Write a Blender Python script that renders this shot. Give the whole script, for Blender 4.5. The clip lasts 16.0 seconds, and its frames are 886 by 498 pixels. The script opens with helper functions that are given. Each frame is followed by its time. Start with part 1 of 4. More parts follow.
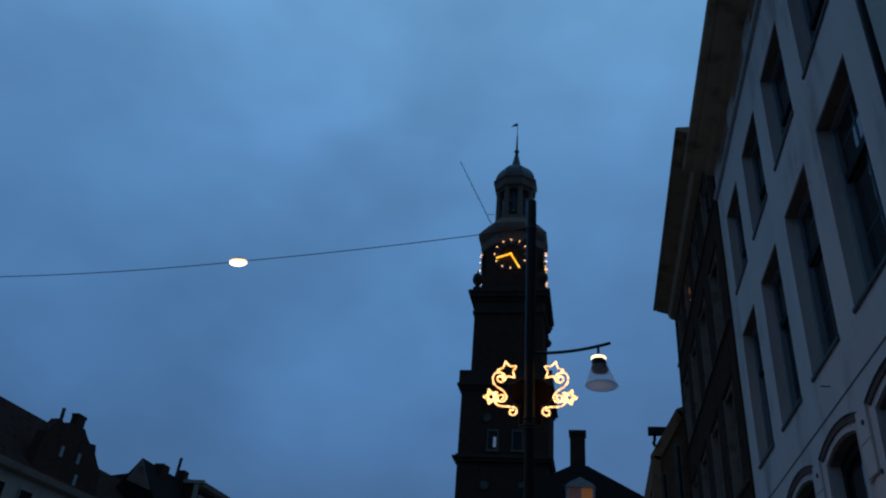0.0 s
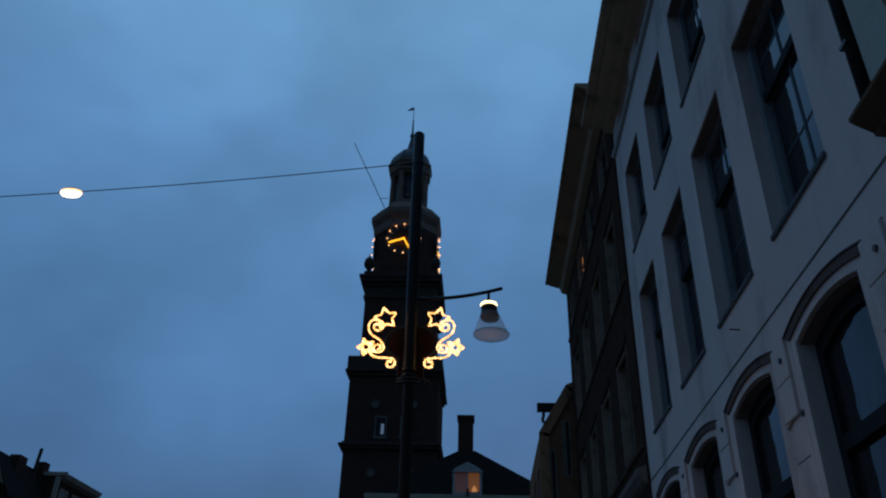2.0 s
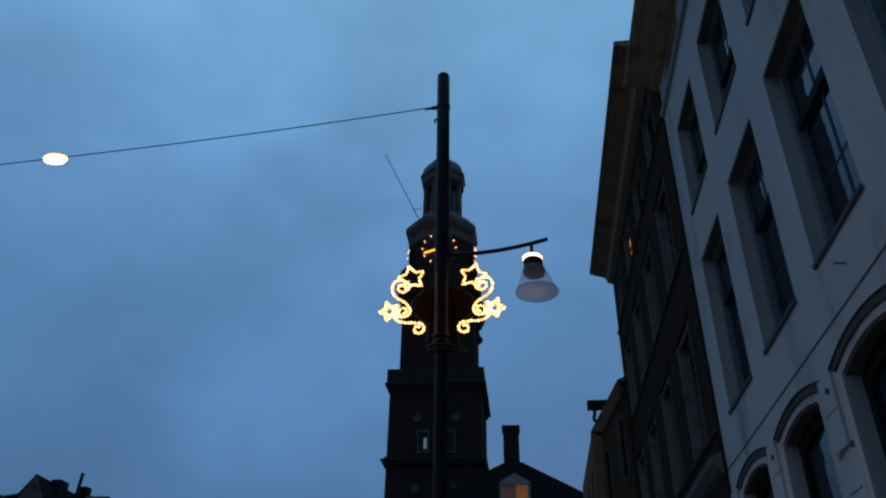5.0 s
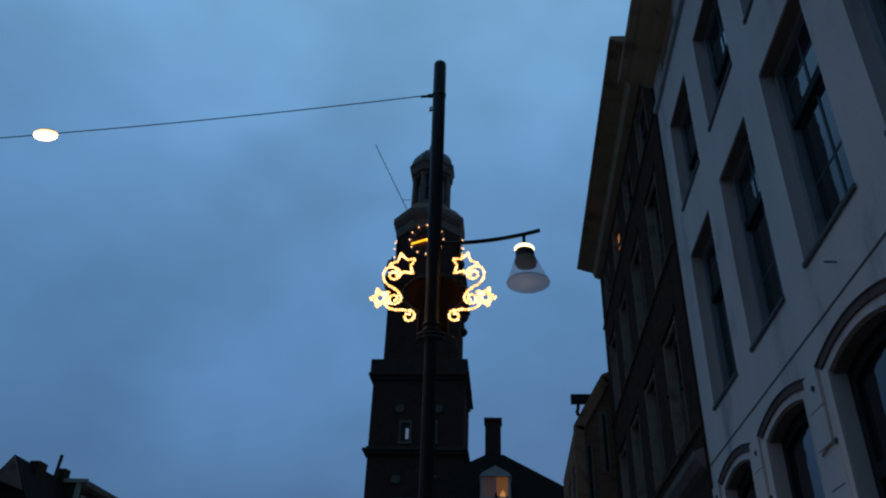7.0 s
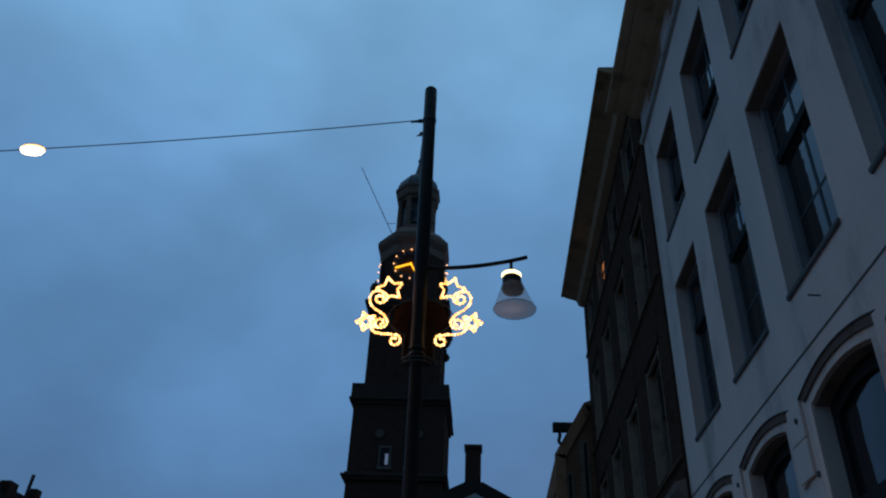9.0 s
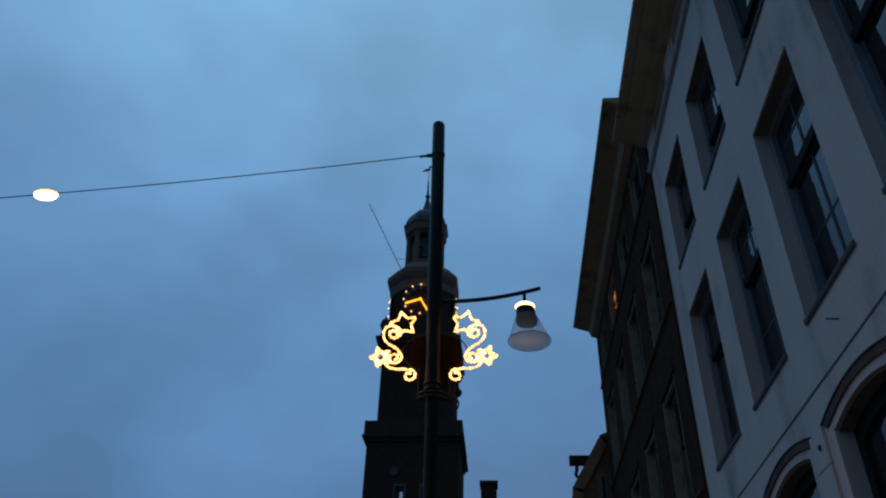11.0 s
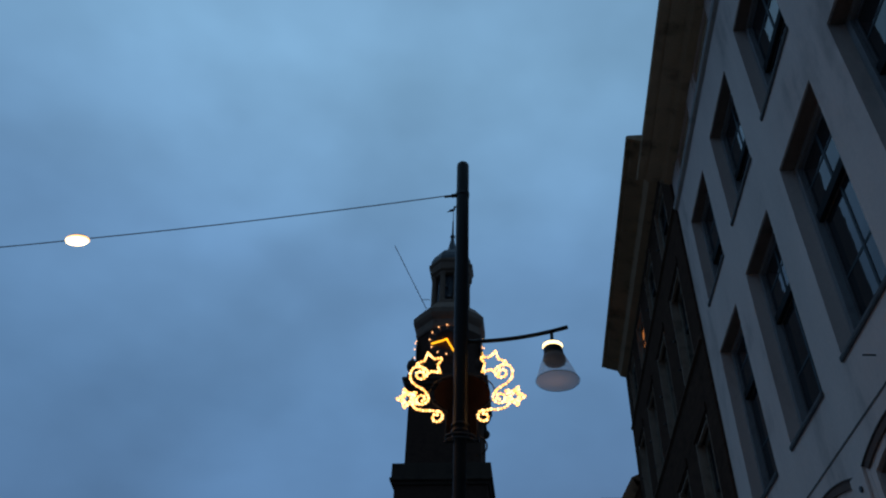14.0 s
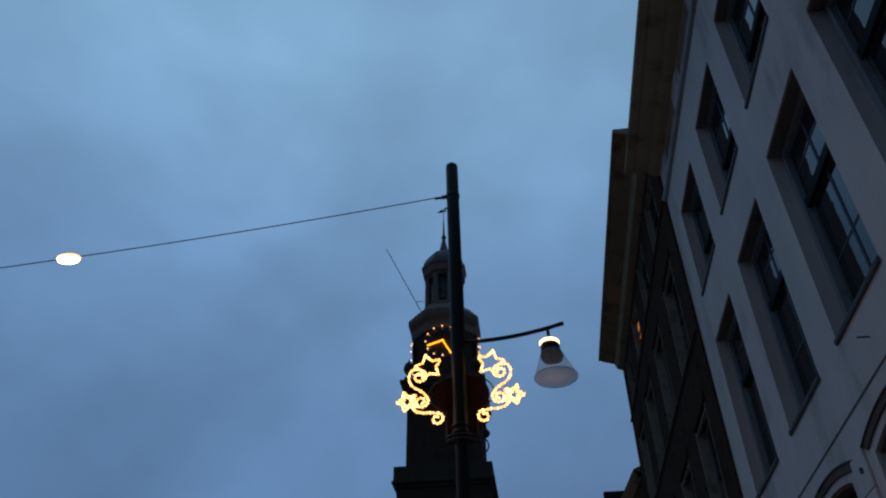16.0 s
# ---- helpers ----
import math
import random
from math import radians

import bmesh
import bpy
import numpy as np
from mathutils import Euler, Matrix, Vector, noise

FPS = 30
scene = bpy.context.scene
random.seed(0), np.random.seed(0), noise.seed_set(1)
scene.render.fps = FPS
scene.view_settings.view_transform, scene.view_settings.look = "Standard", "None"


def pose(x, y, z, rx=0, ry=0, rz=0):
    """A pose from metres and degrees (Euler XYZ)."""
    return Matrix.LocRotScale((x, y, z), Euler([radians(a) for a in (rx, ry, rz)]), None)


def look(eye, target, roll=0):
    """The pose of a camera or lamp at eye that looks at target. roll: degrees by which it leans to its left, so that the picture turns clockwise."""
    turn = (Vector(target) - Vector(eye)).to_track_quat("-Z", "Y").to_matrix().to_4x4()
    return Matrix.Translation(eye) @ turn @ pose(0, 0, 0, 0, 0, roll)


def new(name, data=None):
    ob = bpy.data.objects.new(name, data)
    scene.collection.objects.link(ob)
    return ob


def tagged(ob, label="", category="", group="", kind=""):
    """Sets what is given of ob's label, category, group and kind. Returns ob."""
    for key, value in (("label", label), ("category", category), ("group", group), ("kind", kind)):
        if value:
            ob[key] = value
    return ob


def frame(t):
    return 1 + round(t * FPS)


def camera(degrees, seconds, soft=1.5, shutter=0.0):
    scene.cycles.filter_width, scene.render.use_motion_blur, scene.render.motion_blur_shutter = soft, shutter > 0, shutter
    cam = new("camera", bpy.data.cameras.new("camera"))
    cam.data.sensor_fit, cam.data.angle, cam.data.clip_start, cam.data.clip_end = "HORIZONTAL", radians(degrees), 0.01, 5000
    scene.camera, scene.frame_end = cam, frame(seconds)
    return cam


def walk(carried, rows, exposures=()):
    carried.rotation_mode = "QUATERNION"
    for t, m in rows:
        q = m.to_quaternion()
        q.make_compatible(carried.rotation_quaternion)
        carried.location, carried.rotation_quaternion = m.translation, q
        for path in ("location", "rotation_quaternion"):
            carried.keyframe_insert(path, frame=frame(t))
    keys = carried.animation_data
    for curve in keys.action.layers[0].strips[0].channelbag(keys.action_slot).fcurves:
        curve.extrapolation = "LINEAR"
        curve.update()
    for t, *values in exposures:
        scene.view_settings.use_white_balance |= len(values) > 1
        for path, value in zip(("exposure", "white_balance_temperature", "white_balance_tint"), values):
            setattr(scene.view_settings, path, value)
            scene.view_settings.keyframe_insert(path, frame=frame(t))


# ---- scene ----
cam = camera(59.5, 16.0, soft=2.15)
PATH = [
    (0, (-0.505, 1.454, 1.498), (-0.877, 3.129, 2.526), 5.1),
    (0.5, (-0.557, 1.814, 1.522), (-0.813, 3.505, 2.558), 4.1),
    (1, (-0.492, 2.292, 1.564), (-0.665, 4.003, 2.584), 2.1),
    (1.5, (-0.49, 2.699, 1.542), (-0.64, 4.425, 2.542), 1.5),
    (2, (-0.493, 3.116, 1.575), (-0.596, 4.83, 2.601), 1.8),
    (2.5, (-0.399, 3.541, 1.586), (-0.502, 5.253, 2.615), 0.7),
    (3, (-0.402, 3.94, 1.591), (-0.583, 5.648, 2.617), 1.6),
    (3.5, (-0.448, 4.233, 1.624), (-0.629, 5.923, 2.679), 1.2),
    (4, (-0.466, 4.547, 1.644), (-0.645, 6.232, 2.706), 0.6),
    (4.2, (-0.483, 4.640, 1.667), (-0.674, 6.318, 2.738), 0.6),
    (6.3, (-0.597, 4.811, 1.664), (-0.777, 6.507, 2.710), 1.8),
    (6.5, (-0.593, 4.81, 1.652), (-0.768, 6.505, 2.7), 1.9),
    (7, (-0.612, 4.795, 1.636), (-0.775, 6.492, 2.682), 2.1),
    (7.5, (-0.62, 4.803, 1.636), (-0.771, 6.503, 2.68), 2.6),
    (8, (-0.618, 4.81, 1.645), (-0.764, 6.504, 2.698), 3.0),
    (8.5, (-0.635, 4.785, 1.628), (-0.776, 6.457, 2.715), 3.0),
    (9, (-0.652, 4.789, 1.634), (-0.773, 6.454, 2.735), 2.7),
    (11.5, (-0.693, 4.811, 1.628), (-0.839, 6.4, 2.833), 1.6),
    (12, (-0.679, 4.827, 1.638), (-0.827, 6.391, 2.876), 1.7),
    (12.5, (-0.678, 4.815, 1.623), (-0.829, 6.366, 2.877), 1.3),
    (13, (-0.689, 4.823, 1.639), (-0.848, 6.371, 2.895), 1.1),
    (13.5, (-0.697, 4.808, 1.638), (-0.865, 6.351, 2.899), 1.5),
    (14, (-0.695, 4.814, 1.633), (-0.899, 6.359, 2.887), 2.4),
    (14.5, (-0.705, 4.799, 1.631), (-0.903, 6.336, 2.895), 1.9),
    (15, (-0.696, 4.812, 1.640), (-0.881, 6.333, 2.9255), 1.6),
    (15.5, (-0.705, 4.788, 1.632), (-0.882, 6.307, 2.921), 0.7),
    (16, (-0.707, 4.793, 1.63), (-0.889, 6.339, 2.886), -0.7),
]
EXPOSURES = [(0.0, -0.13, 6550, 11), (1.5, -0.12, 6750, 11), (3.5, 0.02, 6950, 11), (7.0, 0.10, 7150, 11), (9.0, 0.13, 7250, 11), (12.5, 0.15, 7600, 12), (14.5, 0.06, 7900, 16), (16.0, 0.08, 8000, 19)]
walk(cam, [(t, look(eye, target, roll)) for t, eye, target, roll in PATH], EXPOSURES)

# ---------------------------------------------------------------- world
world = bpy.data.worlds.new("dusk_sky")
scene.world = world
world.use_nodes = True
wn, wl = world.node_tree.nodes, world.node_tree.links
wn.clear()


def node(tree, kind, **values):
    n = tree.nodes.new(kind)
    for key, value in values.items():
        n.inputs[key].default_value = value
    return n


w_out = wn.new("ShaderNodeOutputWorld")
w_bg = node(world.node_tree, "ShaderNodeBackground", Strength=1.0)
w_co = wn.new("ShaderNodeTexCoord")
w_sep = wn.new("ShaderNodeSeparateXYZ")
wl.new(w_co.outputs["Generated"], w_sep.inputs[0])
# height of the overcast: dark low down, pale and bright high up ahead
w_h = wn.new("ShaderNodeValToRGB")
wl.new(w_sep.outputs["Z"], w_h.inputs[0])
SKY_RAMP = [(0.0, (0.028, 0.072, 0.150)), (0.28, (0.059, 0.161, 0.355)), (0.44, (0.072, 0.197, 0.418)), (0.60, (0.102, 0.263, 0.530)), (0.78, (0.153, 0.375, 0.672)), (1.0, (0.130, 0.300, 0.525))]
while len(w_h.color_ramp.elements) < len(SKY_RAMP):
    w_h.color_ramp.elements.new(0.5)
for e, (p, c) in zip(w_h.color_ramp.elements, SKY_RAMP):
    e.position, e.color = p, (*c, 1)
# the dawn side, ahead, is brighter than the side behind
w_side = wn.new("ShaderNodeMapRange")
w_side.inputs["From Min"].default_value, w_side.inputs["From Max"].default_value = -0.5, 0.55
w_side.inputs["To Min"].default_value, w_side.inputs["To Max"].default_value = 0.34, 1.0
wl.new(w_sep.outputs["Y"], w_side.inputs["Value"])
# soft banks of cloud at two scales
w_map = wn.new("ShaderNodeMapping")
w_map.inputs["Scale"].default_value = (1.0, 1.0, 1.5)
wl.new(w_co.outputs["Generated"], w_map.inputs[0])
w_n1 = node(world.node_tree, "ShaderNodeTexNoise", Scale=2.0, Detail=3.0, Roughness=0.5, Distortion=0.3)
w_n2 = node(world.node_tree, "ShaderNodeTexNoise", Scale=7.0, Detail=3.0, Roughness=0.5)
wl.new(w_map.outputs[0], w_n1.inputs["Vector"])
wl.new(w_map.outputs[0], w_n2.inputs["Vector"])
w_m1 = wn.new("ShaderNodeMapRange")
for key, value in (("From Min", 0.3), ("From Max", 0.7), ("To Min", 0.80), ("To Max", 1.20)):
    w_m1.inputs[key].default_value = value
wl.new(w_n1.outputs[0], w_m1.inputs["Value"])
w_m2 = wn.new("ShaderNodeMapRange")
for key, value in (("From Min", 0.3), ("From Max", 0.7), ("To Min", 0.93), ("To Max", 1.07)):
    w_m2.inputs[key].default_value = value
wl.new(w_n2.outputs[0], w_m2.inputs["Value"])
w_a = wn.new("ShaderNodeMath")
w_a.operation = "MULTIPLY"
wl.new(w_m1.outputs[0], w_a.inputs[0])
wl.new(w_m2.outputs[0], w_a.inputs[1])
w_b = wn.new("ShaderNodeMath")
w_b.operation = "MULTIPLY"
wl.new(w_a.outputs[0], w_b.inputs[0])
wl.new(w_side.outputs[0], w_b.inputs[1])
w_c = wn.new("ShaderNodeVectorMath")
w_c.operation = "SCALE"
wl.new(w_h.outputs[0], w_c.inputs[0])
wl.new(w_b.outputs[0], w_c.inputs["Scale"])
# the clear twilight above the cloud adds a little blue
w_sky = wn.new("ShaderNodeTexSky")
w_sky.sky_type = "NISHITA"
w_sky.sun_disc = False
w_sky.sun_elevation, w_sky.sun_rotation = radians(1.0), radians(20)
w_s = wn.new("ShaderNodeVectorMath")
w_s.operation = "SCALE"
w_s.inputs["Scale"].default_value = 0.008
wl.new(w_sky.outputs[0], w_s.inputs[0])
w_add = wn.new("ShaderNodeVectorMath")
wl.new(w_c.outputs[0], w_add.inputs[0])
wl.new(w_s.outputs[0], w_add.inputs[1])
wl.new(w_add.outputs[0], w_bg.inputs["Color"])
wl.new(w_bg.outputs[0], w_out.inputs[0])


def lamp(name, place, watts, colour, size, cone=108.0):
    """A street lamp's optics: a soft cone of light, straight down."""
    data = bpy.data.lights.new(name, "SPOT")
    data.spot_size, data.spot_blend = radians(cone), 0.55
    data.energy, data.color, data.shadow_soft_size = watts, colour, size
    ob = new(name, data)
    ob.location = place
    return ob


# the lamp on the cable throws its light down on to the paving, which gives a little of it back
lamp("cable_lamp_light", (-6.27, 11.81, 7.58), 210, (1.0, 0.64, 0.37), 0.20, 150.0)
# the faint light inside the cone of the arm lamp
lamp("arm_lamp_light", (-0.40, 11.98, 5.79), 0.20, (1.0, 0.74, 0.60), 0.06, 150.0)


# ---------------------------------------------------------------- materials
def surface(name, colour, rough=0.7, metal=0.0, vary=0.25, scale=1.5, fine=40.0, bump=0.15, stain=None, streak=0.0, spec=0.5, grain=0.62):
    """A painted, plastered or stone surface: broad stains, fine grain and relief, at real size."""
    m = bpy.data.materials.new(name)
    m.use_nodes = True
    t = m.node_tree
    b = t.nodes["Principled BSDF"]
    b.inputs["Metallic"].default_value = metal
    b.inputs["Specular IOR Level"].default_value = spec
    geo = t.nodes.new("ShaderNodeNewGeometry")
    mp = t.nodes.new("ShaderNodeMapping")
    mp.inputs["Scale"].default_value = (1.0, 1.0, 1.0 - 0.75 * streak)
    t.links.new(geo.outputs["Position"], mp.inputs[0])
    n1 = node(t, "ShaderNodeTexNoise", Scale=scale, Detail=5.0, Roughness=0.6)
    n2 = node(t, "ShaderNodeTexNoise", Scale=fine, Detail=3.0, Roughness=0.6)
    t.links.new(mp.outputs[0], n1.inputs["Vector"])
    t.links.new(geo.outputs["Position"], n2.inputs["Vector"])
    r1 = t.nodes.new("ShaderNodeValToRGB")
    dark = stain or tuple(c * (1 - 1.6 * vary) for c in colour)
    pale = tuple(min(1.0, c * (1 + 0.5 * vary)) for c in colour)
    r1.color_ramp.elements[0].position, r1.color_ramp.elements[0].color = 0.30, (*dark, 1)
    r1.color_ramp.elements[1].position, r1.color_ramp.elements[1].color = 0.72, (*pale, 1)
    mid = r1.color_ramp.elements.new(0.46)
    mid.color = (*colour, 1)
    t.links.new(n1.outputs[0], r1.inputs[0])
    mix = t.nodes.new("ShaderNodeMixRGB")
    mix.blend_type = "MULTIPLY"
    mix.inputs[0].default_value = 0.5
    r2 = t.nodes.new("ShaderNodeValToRGB")
    r2.color_ramp.elements[0].position, r2.color_ramp.elements[0].color = 0.3, (grain, grain, grain, 1)
    r2.color_ramp.elements[1].position = 0.65
    t.links.new(n2.outputs[0], r2.inputs[0])
    t.links.new(r1.outputs[0], mix.inputs[1])
    t.links.new(r2.outputs[0], mix.inputs[2])
    t.links.new(mix.outputs[0], b.inputs["Base Color"])
    rr = t.nodes.new("ShaderNodeMapRange")
    rr.inputs["To Min"].default_value, rr.inputs["To Max"].default_value = max(0.03, rough - 0.1), min(1.0, rough + 0.1)
    t.links.new(n1.outputs[0], rr.inputs["Value"])
    t.links.new(rr.outputs[0], b.inputs["Roughness"])
    if bump:
        bp = node(t, "ShaderNodeBump", Strength=bump, Distance=0.01)
        t.links.new(n2.outputs[0], bp.inputs["Height"])
        t.links.new(bp.outputs[0], b.inputs["Normal"])
    return m


def brickwork(name, colour, mortar, across="y"):
    """Weathered brick with recessed joints, courses along the wall."""
    m = surface(name, colour, 0.95, vary=0.3, spec=0.0)
    t = m.node_tree
    b = t.nodes["Principled BSDF"]
    geo = t.nodes.new("ShaderNodeNewGeometry")
    sep, com = t.nodes.new("ShaderNodeSeparateXYZ"), t.nodes.new("ShaderNodeCombineXYZ")
    t.links.new(geo.outputs["Position"], sep.inputs[0])
    add = t.nodes.new("ShaderNodeMath")
    t.links.new(sep.outputs["X"], add.inputs[0])
    t.links.new(sep.outputs["Y"], add.inputs[1])
    t.links.new(add.outputs[0], com.inputs["X"])
    t.links.new(sep.outputs["Z"], com.inputs["Y"])
    br = node(t, "ShaderNodeTexBrick", Scale=1.0)
    br.inputs["Brick Width"].default_value, br.inputs["Row Height"].default_value = 0.22, 0.065
    br.inputs["Mortar Size"].default_value = 0.006
    br.inputs["Color1"].default_value = (*colour, 1)
    br.inputs["Color2"].default_value = (*(c * 0.6 for c in colour), 1)
    br.inputs["Mortar"].default_value = (*mortar, 1)
    t.links.new(com.outputs[0], br.inputs["Vector"])
    old = b.inputs["Base Color"].links[0].from_socket
    mix = t.nodes.new("ShaderNodeMixRGB")
    mix.inputs[0].default_value = 0.6
    t.links.new(old, mix.inputs[1])
    t.links.new(br.outputs["Color"], mix.inputs[2])
    t.links.new(mix.outputs[0], b.inputs["Base Color"])
    bp = node(t, "ShaderNodeBump", Strength=0.5, Distance=0.006)
    bp.invert = True
    t.links.new(br.outputs["Fac"], bp.inputs["Height"])
    t.links.new(bp.outputs[0], b.inputs["Normal"])
    return m


def glowing(name, colour, strength):
    m = bpy.data.materials.new(name)
    m.use_nodes = True
    b = m.node_tree.nodes["Principled BSDF"]
    b.inputs["Base Color"].default_value = (*colour, 1)
    b.inputs["Emission Color"].default_value = (*colour, 1)
    b.inputs["Emission Strength"].default_value = strength
    return m


def window_glass(name, tint=(0.026, 0.026, 0.029), rough=0.04):
    """An old pane before a dark room: a slightly wavy dark gloss."""
    m = bpy.data.materials.new(name)
    m.use_nodes = True
    t = m.node_tree
    b = t.nodes["Principled BSDF"]
    b.inputs["Base Color"].default_value = (*tint, 1)
    b.inputs["Roughness"].default_value = rough
    b.inputs["Specular IOR Level"].default_value = 0.33
    geo = t.nodes.new("ShaderNodeNewGeometry")
    n = node(t, "ShaderNodeTexNoise", Scale=2.2, Detail=2.0)
    t.links.new(geo.outputs["Position"], n.inputs["Vector"])
    bp = node(t, "ShaderNodeBump", Strength=0.25, Distance=0.02)
    t.links.new(n.outputs[0], bp.inputs["Height"])
    t.links.new(bp.outputs[0], b.inputs["Normal"])
    return m


def clear_plastic(name, colour, clear):
    m = bpy.data.materials.new(name)
    m.use_nodes = True
    t = m.node_tree
    b = t.nodes["Principled BSDF"]
    b.inputs["Base Color"].default_value = (*colour, 1)
    b.inputs["Roughness"].default_value = 0.25
    out = t.nodes["Material Output"]
    tr, tl = t.nodes.new("ShaderNodeBsdfTransparent"), t.nodes.new("ShaderNodeBsdfTranslucent")
    tl.inputs["Color"].default_value = (*colour, 1)
    m1, m2 = t.nodes.new("ShaderNodeMixShader"), t.nodes.new("ShaderNodeMixShader")
    m1.inputs[0].default_value, m2.inputs[0].default_value = 0.75, clear
    t.links.new(b.outputs[0], m1.inputs[1])
    t.links.new(tl.outputs[0], m1.inputs[2])
    t.links.new(m1.outputs[0], m2.inputs[1])
    t.links.new(tr.outputs[0], m2.inputs[2])
    t.links.new(m2.outputs[0], out.inputs[0])
    return m


PLASTER = surface("white_plaster", (0.86, 0.69, 0.63), 0.9, vary=0.27, scale=0.9, fine=22, bump=0.06, streak=0.75, spec=0.08, grain=0.88)
BLUESTONE = surface("dark_bluestone_sill", (0.15, 0.15, 0.152), 0.7, vary=0.2, scale=4, spec=0.1)
# dark tone of joints and edge lines, and painted shade of the plaster gap
GROOVE = surface("dark_line_and_gap_shade", (0.20, 0.18, 0.17), 0.9, vary=0.2, scale=3, spec=0.05)
TRIM = surface("stone_trim", (0.56, 0.54, 0.52), 0.75, vary=0.16, scale=2.5)
DARKWOOD = surface("dark_stained_wood", (0.21, 0.125, 0.08), 0.9, vary=0.3, scale=3, spec=0.0)
HOOD = surface("brown_hood_moulding", (0.19, 0.13, 0.11), 0.85, vary=0.25, scale=3, spec=0.08)
BOARD = surface("brown_window_lining", (0.32, 0.245, 0.21), 0.85, vary=0.2, scale=3, spec=0.05)
SOFFIT = surface("brown_painted_wood", (0.68, 0.465, 0.31), 0.85, vary=0.3, scale=1.6, spec=0.04)
TEAL = surface("dark_teal_bar_paint", (0.055, 0.085, 0.10), 0.6, vary=0.2, scale=3, spec=0.15)
FRAME = surface("pale_window_paint", (0.36, 0.38, 0.40), 0.5, vary=0.15, scale=3)
SASH = surface("dark_green_sash_paint", (0.030, 0.036, 0.040), 0.75, vary=0.2, scale=3, spec=0.06)
SASHPALE = surface("grey_sash_paint", (0.16, 0.165, 0.175), 0.6, vary=0.2, scale=3, spec=0.1)
GREYSASH = surface("grey_brown_frame_paint", (0.30, 0.25, 0.20), 0.6, vary=0.25, scale=3, spec=0.15)
DARKBRICK = brickwork("dark_brown_brick", (0.104, 0.058, 0.043), (0.09, 0.066, 0.053))
BAND = surface("brown_sill_band", (0.17, 0.115, 0.088), 0.9, vary=0.25, scale=3, spec=0.0)
VERGE = surface("orange_brown_verge_paint", (0.62, 0.32, 0.19), 0.85, vary=0.3, scale=3, spec=0.05)
REDBRICK = brickwork("red_brown_brick", (0.46, 0.215, 0.13), (0.19, 0.15, 0.12))
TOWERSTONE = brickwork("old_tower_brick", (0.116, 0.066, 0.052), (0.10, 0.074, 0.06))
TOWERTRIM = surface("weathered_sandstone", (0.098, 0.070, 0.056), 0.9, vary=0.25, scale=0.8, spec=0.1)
PALESTONE = surface("pale_lantern_stone", (0.31, 0.212, 0.165), 0.85, vary=0.2, scale=1.2, spec=0.15)
LEAD = surface("grey_lead_sheet", (0.10, 0.12, 0.14), 0.55, vary=0.25, scale=1.5)
SLATE = surface("dark_slate", (0.030, 0.024, 0.022), 0.95, vary=0.3, scale=3.0, fine=12, bump=0.5, spec=0.05)
TILE = surface("dark_roof_tile", (0.075, 0.042, 0.034), 0.95, vary=0.3, scale=2.0, fine=10, bump=0.5, spec=0.0)
PAVING = brickwork("clinker_paving", (0.12, 0.09, 0.075), (0.09, 0.08, 0.07))
POLE = surface("dark_green_pole_paint", (0.013, 0.013, 0.013), 0.42, vary=0.25, scale=5, spec=0.28)
PANEL = surface("dark_red_panel", (0.021, 0.012, 0.0105), 0.9, vary=0.2, scale=5, spec=0.03)
STEEL = surface("grey_steel", (0.20, 0.20, 0.21), 0.4, metal=0.7, vary=0.2, scale=8)
# grey stone, also the painted reflection in the tower's round panes
ROUNDEL = surface("grey_stone_and_pane_reflection", (0.20, 0.18, 0.16), 0.8, vary=0.25, scale=2, spec=0.15)
# black ironwork; the same black paints the darkness of rooms and gaps
BLACK = surface("black_iron_and_void_shade", (0.02, 0.02, 0.022), 0.5, vary=0.3, scale=6)
CREAM = surface("cream_paint", (0.50, 0.44, 0.34), 0.6, vary=0.15, scale=2)
ROWWALL = surface("brown_grey_plaster", (0.50, 0.37, 0.29), 0.85, vary=0.2, scale=0.6, spec=0.1)
GLASS = window_glass("window_pane_glass")
CLEAR = clear_plastic("clear_lamp_cone", (0.90, 0.88, 0.90), 0.82)
MILKY = clear_plastic("milky_diffuser", (0.72, 0.64, 0.64), 0.45)
BULB = glowing("warm_bulb", (1.0, 0.55, 0.20), 3.3)
# no two bulbs burn quite alike
bulb_geo = BULB.node_tree.nodes.new("ShaderNodeNewGeometry")
bulb_ramp = BULB.node_tree.nodes.new("ShaderNodeValToRGB")
bulb_ramp.color_ramp.elements[0].color = (0.62, 0.29, 0.075, 1)
bulb_ramp.color_ramp.elements[1].color = (1.0, 0.66, 0.30, 1)
BULB.node_tree.links.new(bulb_geo.outputs["Random Per Island"], bulb_ramp.inputs[0])
BULB.node_tree.links.new(bulb_ramp.outputs[0], BULB.node_tree.nodes["Principled BSDF"].inputs["Emission Color"])
RING = glowing("warm_lamp_ring", (1.0, 0.80, 0.40), 3.2)
INNERDOME = surface("smoky_brown_light_unit", (0.10, 0.075, 0.065), 0.4, vary=0.2, scale=8)
CLAMP = surface("worn_grey_clamp", (0.10, 0.095, 0.095), 0.5, vary=0.2, scale=8, spec=0.2)
RIM = surface("dull_brown_rim_paint", (0.06, 0.052, 0.05), 0.6, vary=0.2, scale=8, spec=0.2)
LAMPGLOW = glowing("warm_lamp_lens", (1.0, 0.74, 0.42), 5.0)
# orange glow that imitates the halo round the bright lens
HALOGLOW = glowing("warm_lamp_halo", (1.0, 0.56, 0.26), 2.0)
HANDGLOW = glowing("yellow_clock_hand", (1.0, 0.50, 0.03), 1.6)
